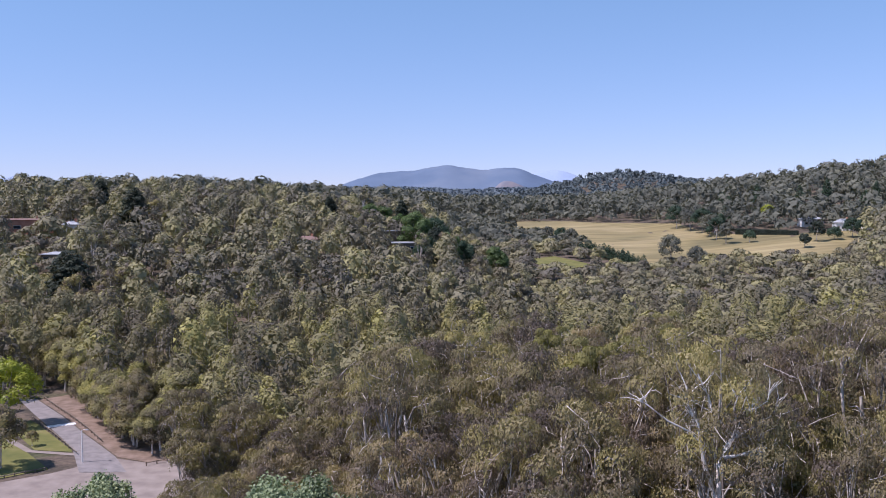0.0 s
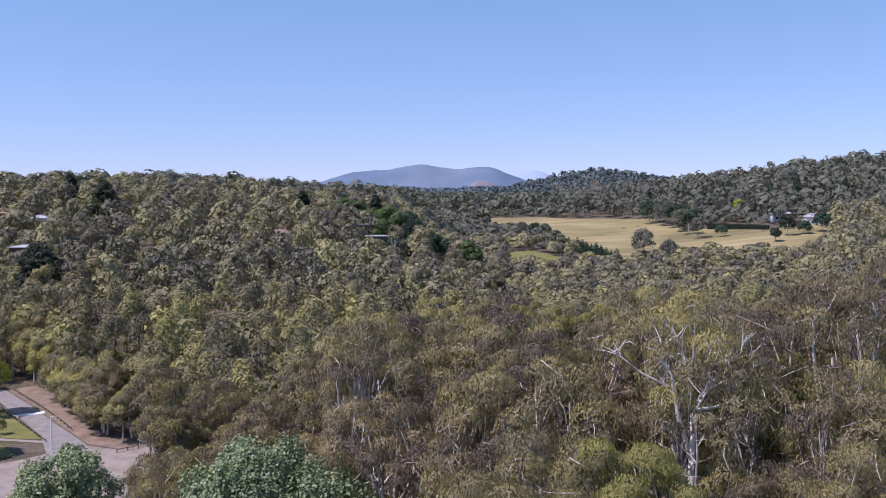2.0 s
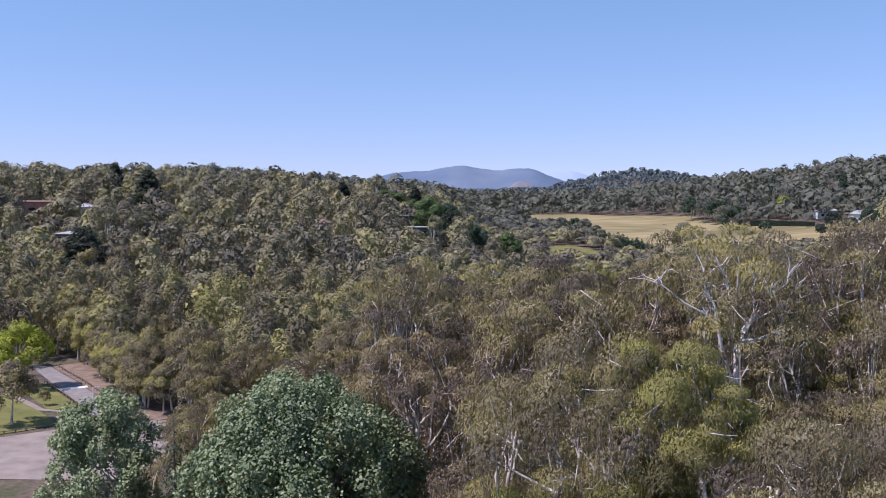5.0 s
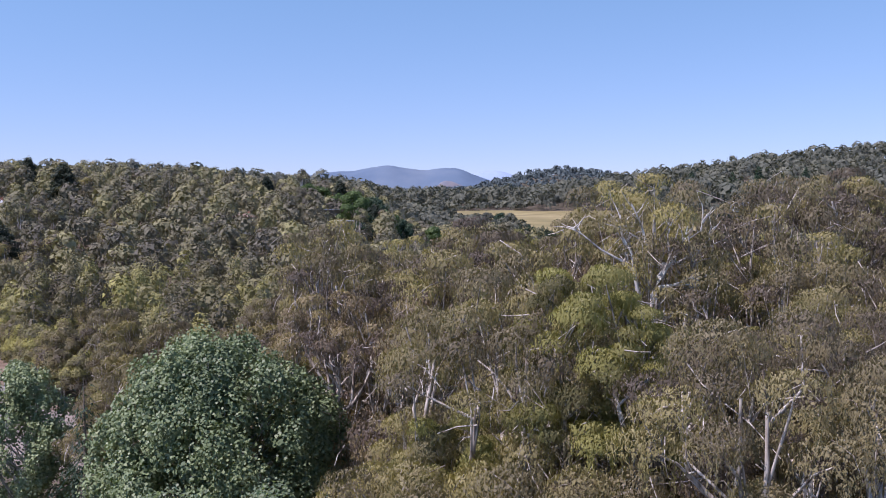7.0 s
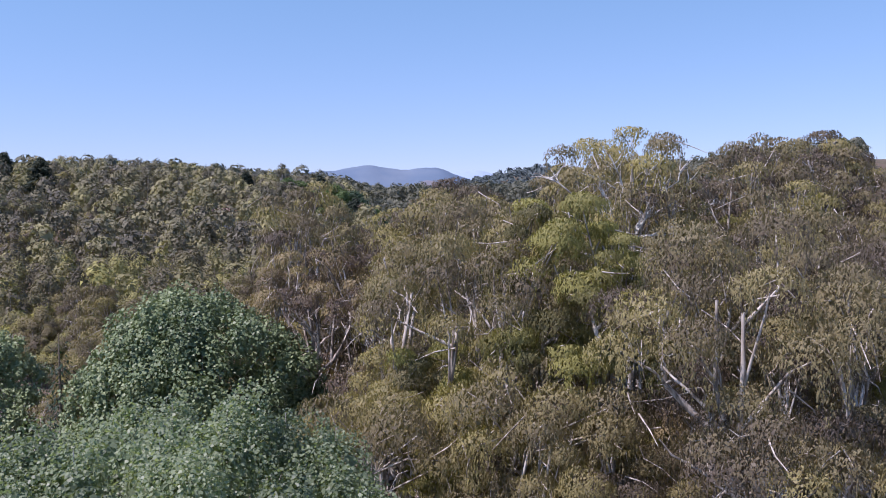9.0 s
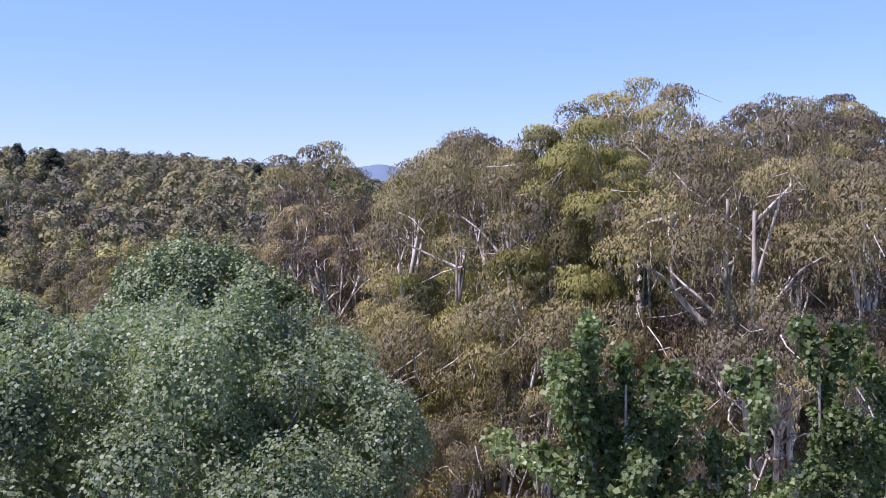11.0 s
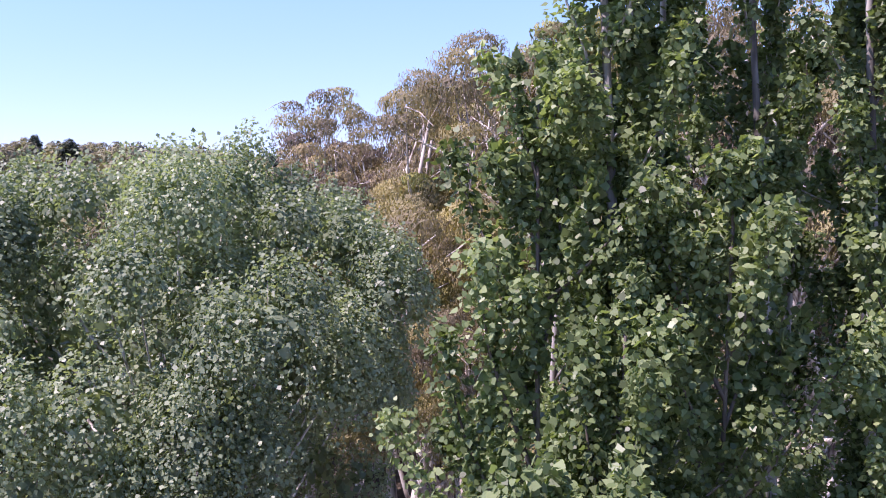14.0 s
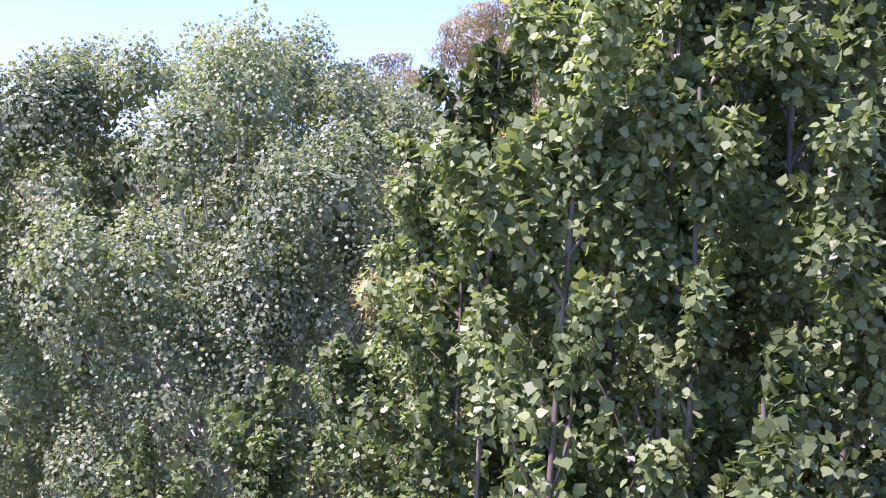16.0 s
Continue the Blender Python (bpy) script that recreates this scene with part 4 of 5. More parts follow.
def clear(x, y):
    """Where no forest tree stands."""
    c = inside(PADDOCK, x, y) | inside(GRAVEL, x, y) | inside(TRACK, x, y)
    for dx in (-5, 0, 5):
        for dy in (-5, 0, 5):
            c |= inside(ROAD, x + dx, y + dy)
    c |= (x < -0.33 * y) & (y > 120) & (y < 152) | (x < -40) & (y < 178) & (y > 150) & (x < -0.27 * y)
    c |= inside([(66, 522), (84, 527), (108, 447), (90, 436)], x, y)
    c |= inside([(38, 478), (60, 500), (84, 452), (78, 420), (52, 420)], x, y)
    c |= (x < -62) & (y > 138) & (y < 186) & (x < -62 - (y - 150) * 0.62)
    c |= (x < -0.275 * y) & (y > 58) & (y < 152)
    for a, b in ((-20, 392), (-11.5, 370), (-56, 378), (-172, 376), (-154, 376), (-138, 332)):
        along_sight = (x * a + y * b) / math.hypot(a, b)
        c |= (np.abs(x * b - y * a) / math.hypot(a, b) < 6) & (along_sight > math.hypot(a, b) - 5) & (along_sight < math.hypot(a, b) + 7)
    for a, b, q in SPOTS:
        c |= (x - a) ** 2 + (y - b) ** 2 < q * q
    return c


def before_house(x, y):
    """Where only low trees stand, below the houses on the slope."""
    c = np.zeros(len(x), bool)
    for a, b in ((-20, 392), (-11.5, 370), (-56, 378), (-172, 376), (-154, 376), (-138, 332)):
        d = math.hypot(a, b)
        u = (x * a + y * b) / d
        c |= (np.abs(x * b - y * a) / d < 5) & (u > d - 48) & (u < d + 2)
    return c


x, y = scatter(-75, 75, 33, 122, 5.3, 21)
ok = (np.abs(x) < 0.5 * y + 9) & ~clear(x, y) & ~((y < 66) & (x < 3.0))
x, y = x[ok], y[ok]
for i in np.argsort(y):
    right = float(S(x[i], -14, 6))
    top = (22 + 11 * right) * rng.uniform(0.84, 1.05) - 0.03 * right * max(0, y[i] - 60) * 2
    if abs(x[i] / y[i] - 0.3) < 0.13 and y[i] < 55:
        top = min(top, 27.5)
    if abs(x[i] / y[i] - 0.2) < 0.07 and y[i] < 40:
        top = min(top, 26.0)
    if abs(x[i] / y[i] - 0.305) < 0.085:
        if 48.5 < y[i] < 56:
            continue
        top = min(top, 24.0) if y[i] < 50 else top
    if x[i] < 8 and y[i] < 66:
        top = min(top, 27.0)
    kinds = fine_kinds if y[i] < 44 else near_kinds if y[i] < 78 else far_kinds
    k = int(rng.choice(5, p=(0.3, 0.28, 0.1, 0.17, 0.15) if right > 0.5 else (0.42, 0.34, 0.06, 0.12, 0.06)))
    gum(kinds[k], x[i], y[i], top, float(rng.uniform(0, 360)))

# forest farther off
x, y = scatter(-150, 150, 120, 262, 7.9, 22)
ok = (np.abs(x) < 0.5 * y + 14) & ~clear(x, y) & (rng.random(len(x)) < 0.95)
x, y = x[ok], y[ok]
n = len(x)
woods("gum_woods", x, y, rng.uniform(9, 20, n), rng.uniform(3.4, 6.0, n), 8, 135, 0.37, M_WOODS, "dense eucalyptus woods with olive and yellow-green domed crowns", 1, 31, low=0.12, shell=26)
x, y = scatter(-290, 290, 262, 520, 9.2, 23)
ok = (np.abs(x) < 0.5 * y + 20) & ~clear(x, y)
x, y = x[ok], y[ok]
n = len(x)
tall = rng.uniform(9, 19, n) * np.where((x / y > 0.01) & (x / y < 0.45) & (y > 330), 0.5, np.where((x / y > 0.07) & (x / y < 0.45), 0.75, 1.0))
tall = np.where(before_house(x, y), np.minimum(tall, 8.5), tall)
woods("gum_woods", x, y, tall, rng.uniform(4.4, 7.4, n), 8, 44, 0.72, M_WOODS_MID, "mixed bushland trees on the valley side", 1, 32, low=0.14, shell=15)
x, y = scatter(-560, 640, 520, 1100, 12.5, 24)
ok = (np.abs(x) < 0.52 * y + 30) & ~clear(x, y)
x, y = x[ok], y[ok]
n = len(x)
woods("valley_woods", x, y, rng.uniform(8, 19, n) * np.where((x / y > -0.01) & (x / y < 0.16) & (y < 770), 0.4, 1.0), rng.uniform(6.5, 10, n), 6, 16, 1.25, M_WOODS_VALLEY, "haze-tinted blue-green trees beyond the paddock and on the hill", 0, 33, low=0.12, shell=7)
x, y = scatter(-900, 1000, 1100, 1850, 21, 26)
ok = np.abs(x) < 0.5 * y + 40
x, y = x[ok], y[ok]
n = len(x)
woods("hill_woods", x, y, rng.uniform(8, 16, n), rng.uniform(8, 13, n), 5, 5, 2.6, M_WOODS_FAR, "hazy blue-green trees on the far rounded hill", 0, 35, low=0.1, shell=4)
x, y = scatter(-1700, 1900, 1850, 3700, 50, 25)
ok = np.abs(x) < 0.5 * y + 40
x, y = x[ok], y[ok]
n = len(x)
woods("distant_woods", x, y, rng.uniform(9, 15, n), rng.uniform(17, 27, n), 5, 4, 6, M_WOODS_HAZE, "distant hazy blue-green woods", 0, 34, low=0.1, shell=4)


# ---- mountains on the skyline
def ridge(name, y0, humps, depth, material, label, base=20.0, x0=-2600, x1=2600, rough=4.0):
    xs, us = np.linspace(x0, x1, 260), np.linspace(0, 1, 14)
    prof = sum(h * np.exp(-np.abs((xs - c) / w) ** p) for c, w, h, p in humps)
    prof = prof + rough * (np.sin(xs * 0.021 + 1) + 0.6 * np.sin(xs * 0.057) + 0.4 * np.sin(xs * 0.13 + 2)) * np.clip(prof / 60, 0, 1) * 0.5
    v = np.stack([np.broadcast_to(xs, (14, 260)), y0 + depth * us[:, None] + 0 * xs, base + prof[None] * np.sin(us * np.pi / 2)[:, None] ** 0.9 - 12 * (us[:, None] == 0)], -1).reshape(-1, 3)
    i = (np.arange(13)[:, None] * 260 + np.arange(259)[None]).ravel()
    f = np.stack([i, i + 1, i + 261, i + 260], -1)
    return tagged(mesh_object(name, v, [f], material, smooth=True), label, "mountain", kind="structure")


ridge("backdrop_mountain", 3900, [(-25, 470, 112, 4), (10, 120, 24, 2), (330, 90, 14, 2), (480, 230, 46, 2)], 400, M_MOUNTAIN, "long flat-topped forested mountain, tinted blue with haze")
# tan greyed towards the mountain: distance haze put into the colour
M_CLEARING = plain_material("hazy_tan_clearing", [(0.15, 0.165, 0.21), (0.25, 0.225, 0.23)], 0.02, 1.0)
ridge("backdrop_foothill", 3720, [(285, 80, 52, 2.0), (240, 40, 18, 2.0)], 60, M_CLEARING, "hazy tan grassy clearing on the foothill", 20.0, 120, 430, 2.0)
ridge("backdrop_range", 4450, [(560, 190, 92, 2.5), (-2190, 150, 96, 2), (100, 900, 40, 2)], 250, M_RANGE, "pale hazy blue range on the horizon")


# ---- single trees that stand out
def small_tree(seed, h, r_crown, material, label, n=2600, leaf=0.5, name="garden_tree", mid=0.55, tall=0.36):
    """Round-headed tree with short trunk and lobed crown."""
    r = np.random.default_rng(seed)
    tb = Tubes()
    trunk = bent(r, (0, 0, -0.4), (0, 0, 1), h * 0.6, 5, 0.05, 0.1)
    tb.add(trunk, np.linspace(0.022 * h, 0.008 * h, 6), 6)
    k = 26
    d = unit(k, r); d[:, 2] = np.abs(d[:, 2]) * 1.3 - 0.45
    c = np.array([0, 0, h * mid]) + d * [r_crown * 0.72, r_crown * 0.72, h * tall]
    rad = r_crown * r.uniform(0.25, 0.42, k)
    for i in range(0, k, 3):
        tb.add(np.array([along(trunk, 0.7), (along(trunk, 0.9) + c[i]) / 2, c[i]]), [0.008 * h, 0.005 * h, 0.002 * h], 4)
    pick = r.integers(0, k, n)
    u = unit(n, r); u[:, 2] = np.where(r.random(n) < 0.7, np.abs(u[:, 2]), u[:, 2])
    p = c[pick] + u * (rad[pick] * r.uniform(0.7, 1.08, n))[:, None]
    v, f = tri_leaves(p, np.cross(u, unit(n, r)) + [0, 0, -0.25], u * 1.2 + unit(n, r) * 0.7, leaf * r.uniform(0.7, 1.3, n), leaf * 0.65 * r.uniform(0.7, 1.3, n))
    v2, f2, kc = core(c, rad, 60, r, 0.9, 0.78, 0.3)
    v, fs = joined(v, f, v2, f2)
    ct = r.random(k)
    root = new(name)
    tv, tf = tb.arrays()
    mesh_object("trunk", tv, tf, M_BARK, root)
    # tone cut on the inner sprays, so shade among the lobes is in their colour
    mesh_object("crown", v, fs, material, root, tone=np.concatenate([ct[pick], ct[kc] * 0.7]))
    return tagged(root, label, "tree")


DARK = "dense dark green conifer standing above the gums"
for i, (x, y, h, rr, rnd) in enumerate([(-116, 285, 22, 7.8, 0.85), (-126, 376, 24, 7.4, 0.75), (-153, 412, 23, 4.8, 0.7), (-19, 425, 23, 5.5, 0.5), (-3, 386, 20, 7.0, 0.6), (-53, 430, 20, 5.5, 0.5), (236, 610, 22, 5.5, 0.2), (256, 615, 24, 6.0, 0.2), (268, 585, 19, 5.5, 0.25), (218, 640, 22, 5.5, 0.2), (192, 620, 18, 5, 0.2), (200, 660, 18, 5, 0.2), (282, 600, 22, 6, 0.2)]):
    placed(conifer(200 + i, h, rr, 20, 9000 if i < 6 else 3600, 1.1, 0.6, M_DARK if i < 6 else M_CONIFER, DARK, droop=0.35, rounded=rnd), x, y)
LUSH = "large lush green garden tree among the houses"
for i, (x, y, h, rr) in enumerate([(-12, 398, 23, 8), (-4, 408, 22, 7.5), (-20, 414, 18, 6), (3, 398, 19, 6.5), (9, 404, 17, 6), (-28, 430, 17, 6), (-7, 382, 15, 6), (-34, 424, 18, 6), (24, 420, 15, 6)]):
    placed(small_tree(220 + i, h, rr, (M_LUSH, M_CONIFER, M_LUSH, M_LUSH, M_CONIFER)[i % 5], LUSH, 4200, 0.75), x, y)
placed(small_tree(230, 13.5, 6.5, M_LIME, "bright lime-green tree beside the park road", 6500, 0.42), -85.4, 178.6)
placed(small_tree(231, 10.5, 4.6, M_GUM, "spreading olive gum at the edge of the lawn", 6500, 0.36, "eucalyptus_tree"), -73.5, 150.0)
placed(small_tree(232, 3.0, 1.3, M_GUM, "small round shrub on the lawn", 700, 0.22, "shrub"), -74.2, 163.5)
for i, (x, y, h, rr, mt) in enumerate([(174, 522, 7.0, 3.6, M_CONIFER), (191, 485, 8.0, 3.4, M_DARK), (204.5, 503, 11.5, 5.0, M_DARK), (216, 507, 7.5, 4.4, M_CONIFER), (162, 526, 13, 5.5, M_WOODS_VALLEY), (228, 512, 12, 5.5, M_CONIFER), (43, 663, 11, 4.8, M_WOODS_VALLEY), (50, 655, 7, 3.0, M_WOODS_VALLEY), (158, 622, 16, 8, M_CONIFER), (162, 602, 17, 8.5, M_WOODS_VALLEY), (165, 585, 16, 8, M_CONIFER), (164, 566, 15, 7.5, M_WOODS_VALLEY), (163, 548, 14, 6.5, M_CONIFER), (170, 575, 15, 7.5, M_CONIFER), (112, 452, 17, 6.5, M_WOODS_VALLEY), (122, 440, 12, 5.5, M_WOODS_VALLEY), (76, 545, 11, 5, M_WOODS_VALLEY), (72, 560, 10, 5, M_CONIFER), (66, 580, 9, 4.5, M_WOODS_VALLEY)]):
    placed(small_tree(240 + i, h, rr, mt, "dark rounded tree standing in the dry paddock", 1500, 0.8), x, y)
# planted row of young conifers below the field
row = placed(conifer(290, 6.5, 2.9, 9, 700, 0.8, 0.5, M_CONIFER, "young grey-green conifer in a planted row", droop=0.35), 80, 512)
tagged(row, group="conifer row")
for i in range(1, 26):
    u = (i // 2) / 12.5
    tagged(copied(row, 80 + 20 * u - 3.2 * (i % 2), 512 - 60 * u - 2.0 * (i % 2), i * 77.0, 0.85 + 0.3 * ((i * 37) % 11) / 11), group="conifer row")
# gums along the edge of the road and car park
ROADSIDE = "leafy olive gum at the roadside with low dense crown"
road_kinds = [small_tree(281, 13, 4.6, M_GUM, ROADSIDE, 9000, 0.3, "eucalyptus_tree", 0.46, 0.44), small_tree(282, 13, 4.2, M_WOODS, ROADSIDE, 9000, 0.3, "eucalyptus_tree", 0.46, 0.44), small_tree(283, 13, 5.0, M_WOODS, ROADSIDE, 9000, 0.3, "eucalyptus_tree", 0.46, 0.44)]
for i, (x, y, k) in enumerate([(-75.0, 192.0, 0.9), (-68.5, 183.0, 0.85), (-63.0, 174.5, 0.95), (-56.5, 165.5, 0.95), (-50.6, 162.5, 0.85), (-48, 168, 1.1), (-58, 171, 1.1), (-65, 190, 1.1), (-71, 188, 0.9), (-66, 179.5, 0.85), (-60, 169.5, 0.8), (-53, 174, 1.0), (-54.5, 181.5, 1.0), (-46, 178, 0.9), (-41, 168, 0.95), (-37.5, 160, 0.9), (-41.5, 182, 1.1), (-34.5, 170, 1.0), (-62, 196, 1.05), (-49, 192, 1.0), (-88, 212, 1.0), (-95, 217, 1.1), (-83, 206, 0.95), (-101, 224, 1.1), (-90, 222, 1.15), (-107, 232, 1.1), (-98, 236, 1.2), (-80, 214, 1.1), (-73.5, 189.5, 0.8), (-67.0, 181.0, 0.8), (-61.2, 172.6, 0.85), (-55.6, 164.2, 0.75), (-64.0, 177.0, 0.9), (-57.6, 168.0, 0.95), (-70.4, 185.6, 0.9), (-51.5, 160.4, 0.7)]):
    (placed if i < 3 else copied)(road_kinds[i % 3], x, y, i * 71.0, k)
placed(small_tree(262, 13, 5.5, M_LIME, "bright yellow-green tree on the hillside", 1500, 0.9), 208, 590)
placed(small_tree(263, 12, 7, M_GUM_RUST, "brownish pink-leaved tree on the ridge", 1500, 0.9), -131, 380)


# tall gums that stand out on the ridge and the valley side
EMERGE = "tall grey-green gum standing above the bushland"
tall_kinds = [small_tree(270, 20, 5.0, M_WOODS_MID, EMERGE, 2400, 0.5, "eucalyptus_tree"), small_tree(271, 22, 4.2, M_WOODS_MID, EMERGE, 2400, 0.5, "eucalyptus_tree"), small_tree(272, 18, 5.6, M_GUM, EMERGE, 2400, 0.5, "eucalyptus_tree")]
er = np.random.default_rng(77)
spots = [(-196, 398), (-188, 408), (-172, 405), (-164, 416), (-156, 402), (-143, 418), (-136, 424), (-128, 412), (-112, 430), (-98, 438), (-90, 446), (-70, 440), (-55, 452), (-38, 448), (-22, 455), (-205, 420), (-180, 432)]
spots += [(float(er.uniform(-0.42, 0.1) * d), float(d)) for d in er.uniform(255, 420, 34)]
for i, (x, y) in enumerate(spots):
    kind = tall_kinds[i % 3]
    (placed if i < 3 else copied)(kind, x, y, float(er.uniform(0, 360)), float(er.uniform(0.8, 1.12)))


# ---- houses among the trees
def box(bm, x0, x1, y0, y1, z0, z1):
    v = [bm.verts.new(p) for p in ((x0, y0, z0), (x1, y0, z0), (x1, y1, z0), (x0, y1, z0), (x0, y0, z1), (x1, y0, z1), (x1, y1, z1), (x0, y1, z1))]
    for q in ((3, 2, 1, 0), (4, 5, 6, 7), (0, 1, 5, 4), (1, 2, 6, 5), (2, 3, 7, 6), (3, 0, 4, 7)):
        bm.faces.new([v[i] for i in q])


def house(x, y, wide, deep, high, wall_mat, roof_mat, label, pitch=0.45, turn=0.0, lift=0.0, bays=4):
    """Single house: walls, eaved roof, windows with frames, a door and a chimney."""
    root = new("house")
    placed(root, x, y, turn)
    root.location.z += lift
    bm = bmesh.new(); box(bm, -wide / 2, wide / 2, -deep / 2, deep / 2, -3.0, high)
    part("wall", bm, wall_mat, root)
    bm = bmesh.new()
    e = 0.6
    if pitch < 0.1:
        box(bm, -wide / 2 - e, wide / 2 + e, -deep / 2 - e, deep / 2 + e, high, high + 0.35)
    else:
        rz = high + pitch * deep / 2
        hip = deep * 0.4
        lo = [(-wide / 2 - e, -deep / 2 - e), (wide / 2 + e, -deep / 2 - e), (wide / 2 + e, deep / 2 + e), (-wide / 2 - e, deep / 2 + e)]
        b = [bm.verts.new((a, c, high - 0.1)) for a, c in lo]
        m = [bm.verts.new((a, c, high + 0.12)) for a, c in lo]
        t = [bm.verts.new((-wide / 2 + hip, 0, rz)), bm.verts.new((wide / 2 - hip, 0, rz))]
        bm.faces.new(b[::-1])
        for i in range(4):
            bm.faces.new((b[i], b[(i + 1) % 4], m[(i + 1) % 4], m[i]))
        bm.faces.new((m[0], m[1], t[1], t[0])); bm.faces.new((m[1], m[2], t[1]))
        bm.faces.new((m[2], m[3], t[0], t[1])); bm.faces.new((m[3], m[0], t[0]))
    roof = part("roof", bm, roof_mat, root)
    if pitch >= 0.1:
        bm = bmesh.new(); box(bm, wide * 0.18, wide * 0.18 + 0.8, -0.4, 0.4, high + 0.2, high + pitch * deep / 2 + 0.9)
        part("chimney", bm, M_TERRA, roof)
    for i in range(bays):
        cx = -wide / 2 + wide * (i + 0.5) / bays
        w = wide / bays * 0.28
        if i == bays // 2:
            bm = bmesh.new(); box(bm, cx - 0.5, cx + 0.5, -deep / 2 - 0.06, -deep / 2 + 0.05, 0.05, 2.1)
            part("door", bm, M_TIMBER, root)
            continue
        bm = bmesh.new(); box(bm, cx - w - 0.1, cx + w + 0.1, -deep / 2 - 0.05, -deep / 2 + 0.05, 0.8, 2.3)
        win = part("window", bm, M_WHITE, root)
        bm = bmesh.new(); box(bm, cx - w, cx + w, -deep / 2 - 0.08, -deep / 2 - 0.02, 0.9, 2.2)
        part("pane", bm, M_PANE, win)
    return tagged(root, label, "house")


house(226, 566, 13, 8, 4.0, M_WHITE, M_GREYROOF, "white weatherboard house with grey roof behind the hedge", 0.4, 8)
house(236, 543, 10, 8, 4.4, M_WHITE, M_GREYROOF, "white house with grey hipped roof beside the paddock", 0.55, -6)
house(252, 546, 10, 8, 4.0, M_WHITE, M_GREYROOF, "long low white house below the hill", 0.35, 12)
house(176, 590, 8, 6, 3.4, M_TERRA, M_BROWNROOF, "small brick house behind the hedge", 0.4, 0)
house(-23.5, 402, 9, 7, 4.0, M_TIMBER, M_GREYROOF, "flat-roofed timber house among garden trees", 0.0, 15, 5.5)
house(-17, 390, 9, 7, 3.6, M_TIMBER, M_GREYROOF, "pale flat-roofed house half hidden by trees", 0.0, 10, 4.0)
house(-11.5, 372, 8, 6, 3.0, M_WHITE, M_WHITEROOF, "long white-roofed house half hidden by trees", 0.0, 5, 3.5)
house(-56, 380, 9, 7, 4.0, M_WHITE, M_BROWNROOF, "house with brown tiled roof among the gums", 0.4, -5, 2.5)
house(7, 446, 5.5, 5, 4.5, M_WHITE, M_WHITEROOF, "small white gabled house behind tall trees", 0.6, 20, 4.5)
# this house shape stands in for a bare orange earth bank
house(-172, 380, 20, 9, 4.5, M_TERRA, M_BROWNROOF, "house-shaped stand-in for a bare orange earth bank on the ridge", 0.12, 10, 3.0)
house(-154, 382, 6, 6, 4.0, M_WHITE, M_GREYROOF, "tall white house on the ridge", 0.5, 10, 1.6)
house(-138, 334, 13, 8, 3.2, M_TIMBER, M_GREYROOF, "house with long grey roof on the slope", 0.2, 0, 2.5)

# clipped hedge along the paddock
hedge = new("hedge")
placed(hedge, 193, 549.5, -51)
bm = bmesh.new(); box(bm, -20.5, 20.5, -0.9, 0.9, -0.5, 2.9)
part("core", bm, M_DARK, hedge)
n = 5200
hr = np.random.default_rng(5)
p = np.stack([hr.uniform(-20.7, 20.7, n), np.where(hr.random(n) < 0.55, -1.0, hr.uniform(-1, 1, n)), hr.uniform(0, 3.0, n)], 1)
p[p[:, 1] > -1.0, 2] = 3.0
v, f = tri_leaves(p + hr.normal(size=(n, 3)) * 0.06, hr.normal(size=(n, 3)), unit(n, hr) * 0.5 + [0, -0.6, 0.6], 0.4, 0.3)
mesh_object("leaves", v, [f], M_DARK, hedge, tone=hr.random(n))
tagged(hedge, "long clipped dark green hedge beside the paddock", "hedge")


# ---- park furniture round the road
def lamp_post(x, y, h):
    root = new("street_lamp")
    placed(root, x, y)
    tb = Tubes()
    tb.add([(0, 0, -0.3), (0, 0, h * 0.5), (0, 0, h)], [0.14, 0.12, 0.09], 8)
    v, f = tb.arrays()
    mesh_object("pole", v, f, M_POST, root)
    tb = Tubes()
    tb.add([(0, 0, h - 0.05), (0.35, 0, h + 0.12), (0.8, 0, h + 0.12)], [0.045, 0.04, 0.04], 6)
    v, f = tb.arrays()
    mesh_object("arm", v, f, M_POST, root)
    bm = bmesh.new(); box(bm, 0.65, 1.15, -0.12, 0.12, h + 0.05, h + 0.19)
    part("lamp_head", bm, M_GREYROOF, root)
    return tagged(root, "slim pale street lamp beside the car park", "lamp")


lamp_post(-61.6, 154.6, 5.6)


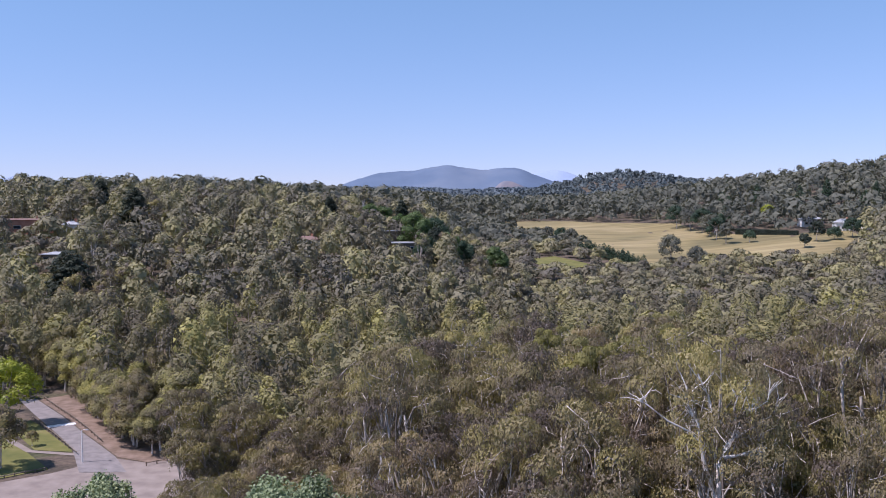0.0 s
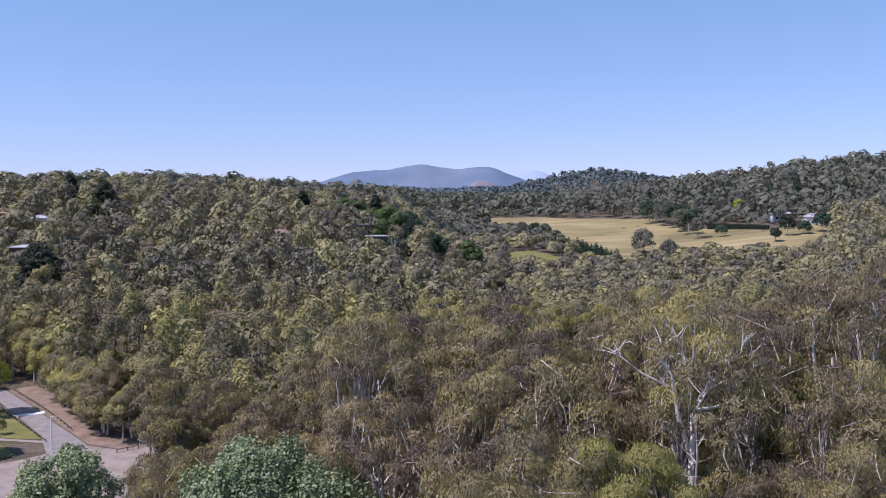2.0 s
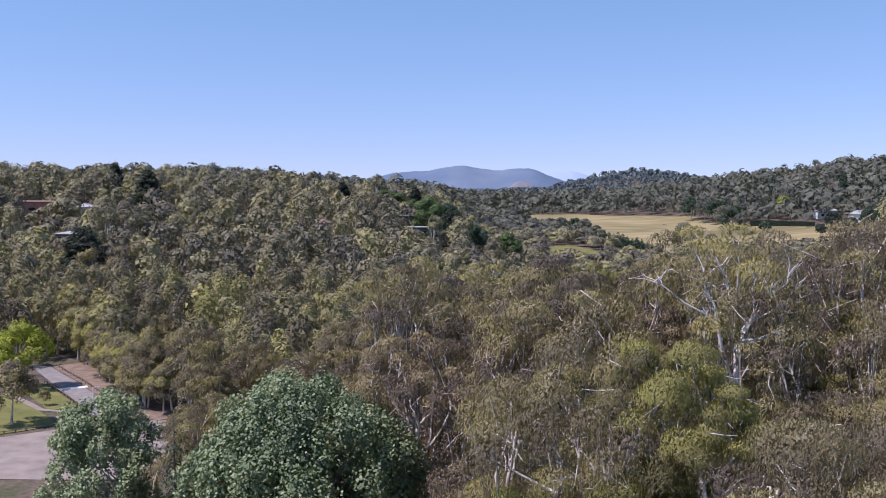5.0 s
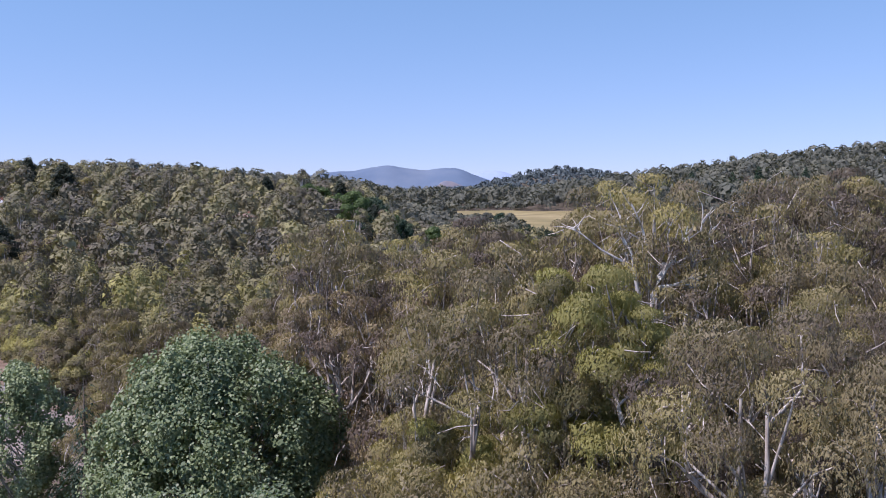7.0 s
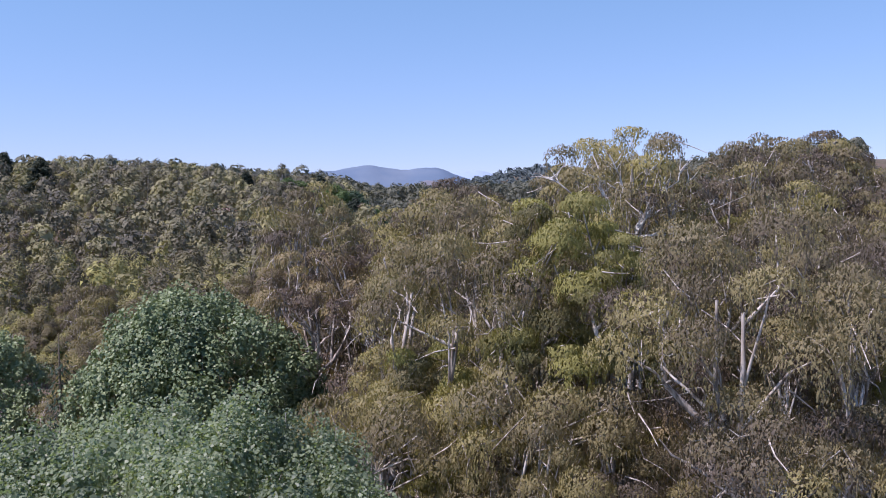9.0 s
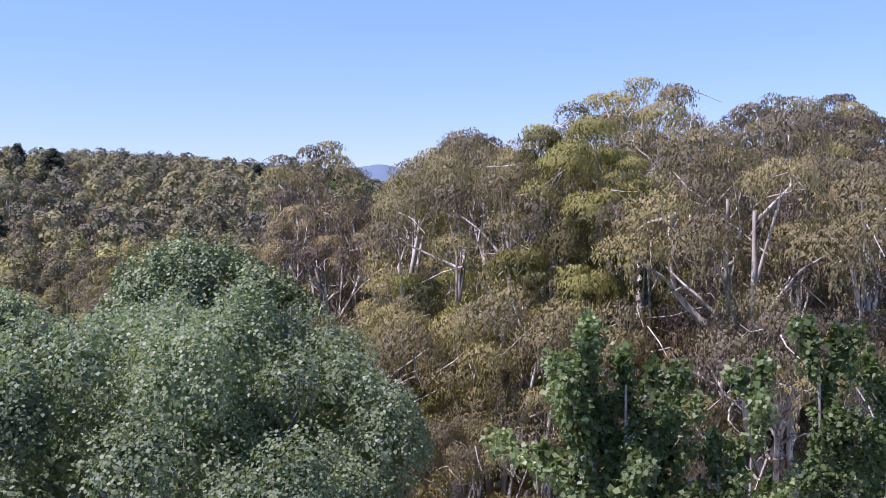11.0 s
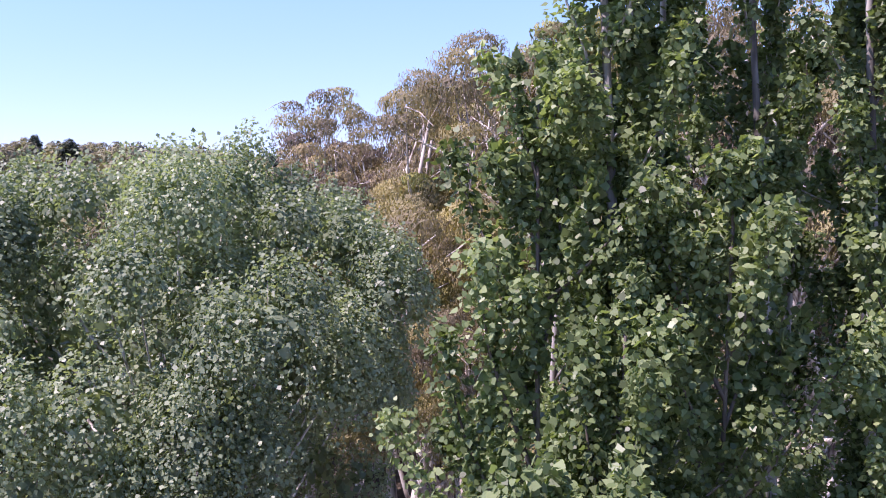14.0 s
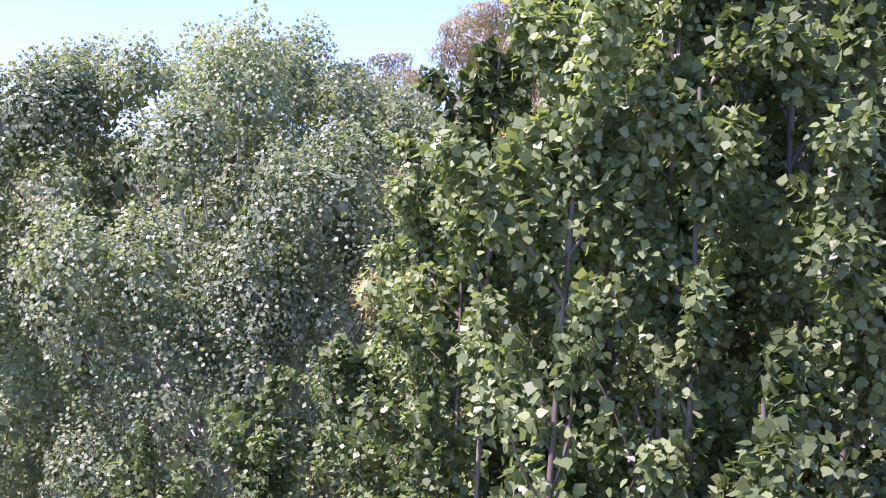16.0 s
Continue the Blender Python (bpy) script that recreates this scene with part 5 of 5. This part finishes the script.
def log_fence(points, label, gap=2.4, high=0.75):
    """Low timber barrier: posts with one rail."""
    root = new("fence")
    pts = [Vector((x, y, 0)) for x, y in points]
    x0, y0 = points[0]
    root.location = (x0, y0, 0)
    for a, b in zip(pts, pts[1:]):
        n = max(1, round((b - a).length / gap))
        for i in range(n):
            p, q = a.lerp(b, i / n), a.lerp(b, (i + 1) / n)
            zp, zq = float(land(p.x, p.y)), float(land(q.x, q.y))
            tb = Tubes(); tb.add([(p.x - x0, p.y - y0, zp - 0.2), (p.x - x0, p.y - y0, zp + high * 0.5), (p.x - x0, p.y - y0, zp + high)], [0.11, 0.105, 0.1], 6)
            v, f = tb.arrays(); mesh_object("post", v, f, M_TIMBER, root)
            tb = Tubes(); tb.add([(p.x - x0, p.y - y0, zp + high - 0.12), ((p.x + q.x) / 2 - x0, (p.y + q.y) / 2 - y0, (zp + zq) / 2 + high - 0.13), (q.x - x0, q.y - y0, zq + high - 0.12)], [0.09, 0.09, 0.09], 6)
            v, f = tb.arrays(); mesh_object("rail", v, f, M_TIMBER, root)
    return tagged(root, label, "fence")


log_fence([(-83.6, 184.6), (-74.4, 172.4), (-67.2, 162.6), (-64.2, 158.6)], "low weathered timber rail fence along the lawn")
log_fence([(-89.5, 204), (-78.0, 188.6), (-67.2, 173.2), (-63.0, 167.0)], "low weathered timber rail fence along the road")
log_fence([(-66.0, 150.0), (-70.5, 145.2), (-76.0, 141.0)], "low timber posts between lawn and car park", 1.8, 0.5)
log_fence([(-50.4, 153.6), (-47.6, 156.2), (-45.0, 158.0)], "low timber barrier at the gravel edge", 2.0, 0.7)

hump = new("speed_hump")
placed(hump, -75.5, 179.2, 33)
bm = bmesh.new()
prof = [(-0.9, 0.0), (-0.5, 0.1), (0.5, 0.1), (0.9, 0.0)]
ends = [[bm.verts.new((sx, py, pz + 0.1)) for py, pz in prof] for sx in (-2.7, 2.7)]
for i in range(3):
    bm.faces.new((ends[0][i], ends[1][i], ends[1][i + 1], ends[0][i + 1]))
bm.faces.new(ends[0]); bm.faces.new(ends[1][::-1])
part("ramp", bm, M_WHITE, hump)
tagged(hump, "white-painted raised hump across the park road", "speed hump")
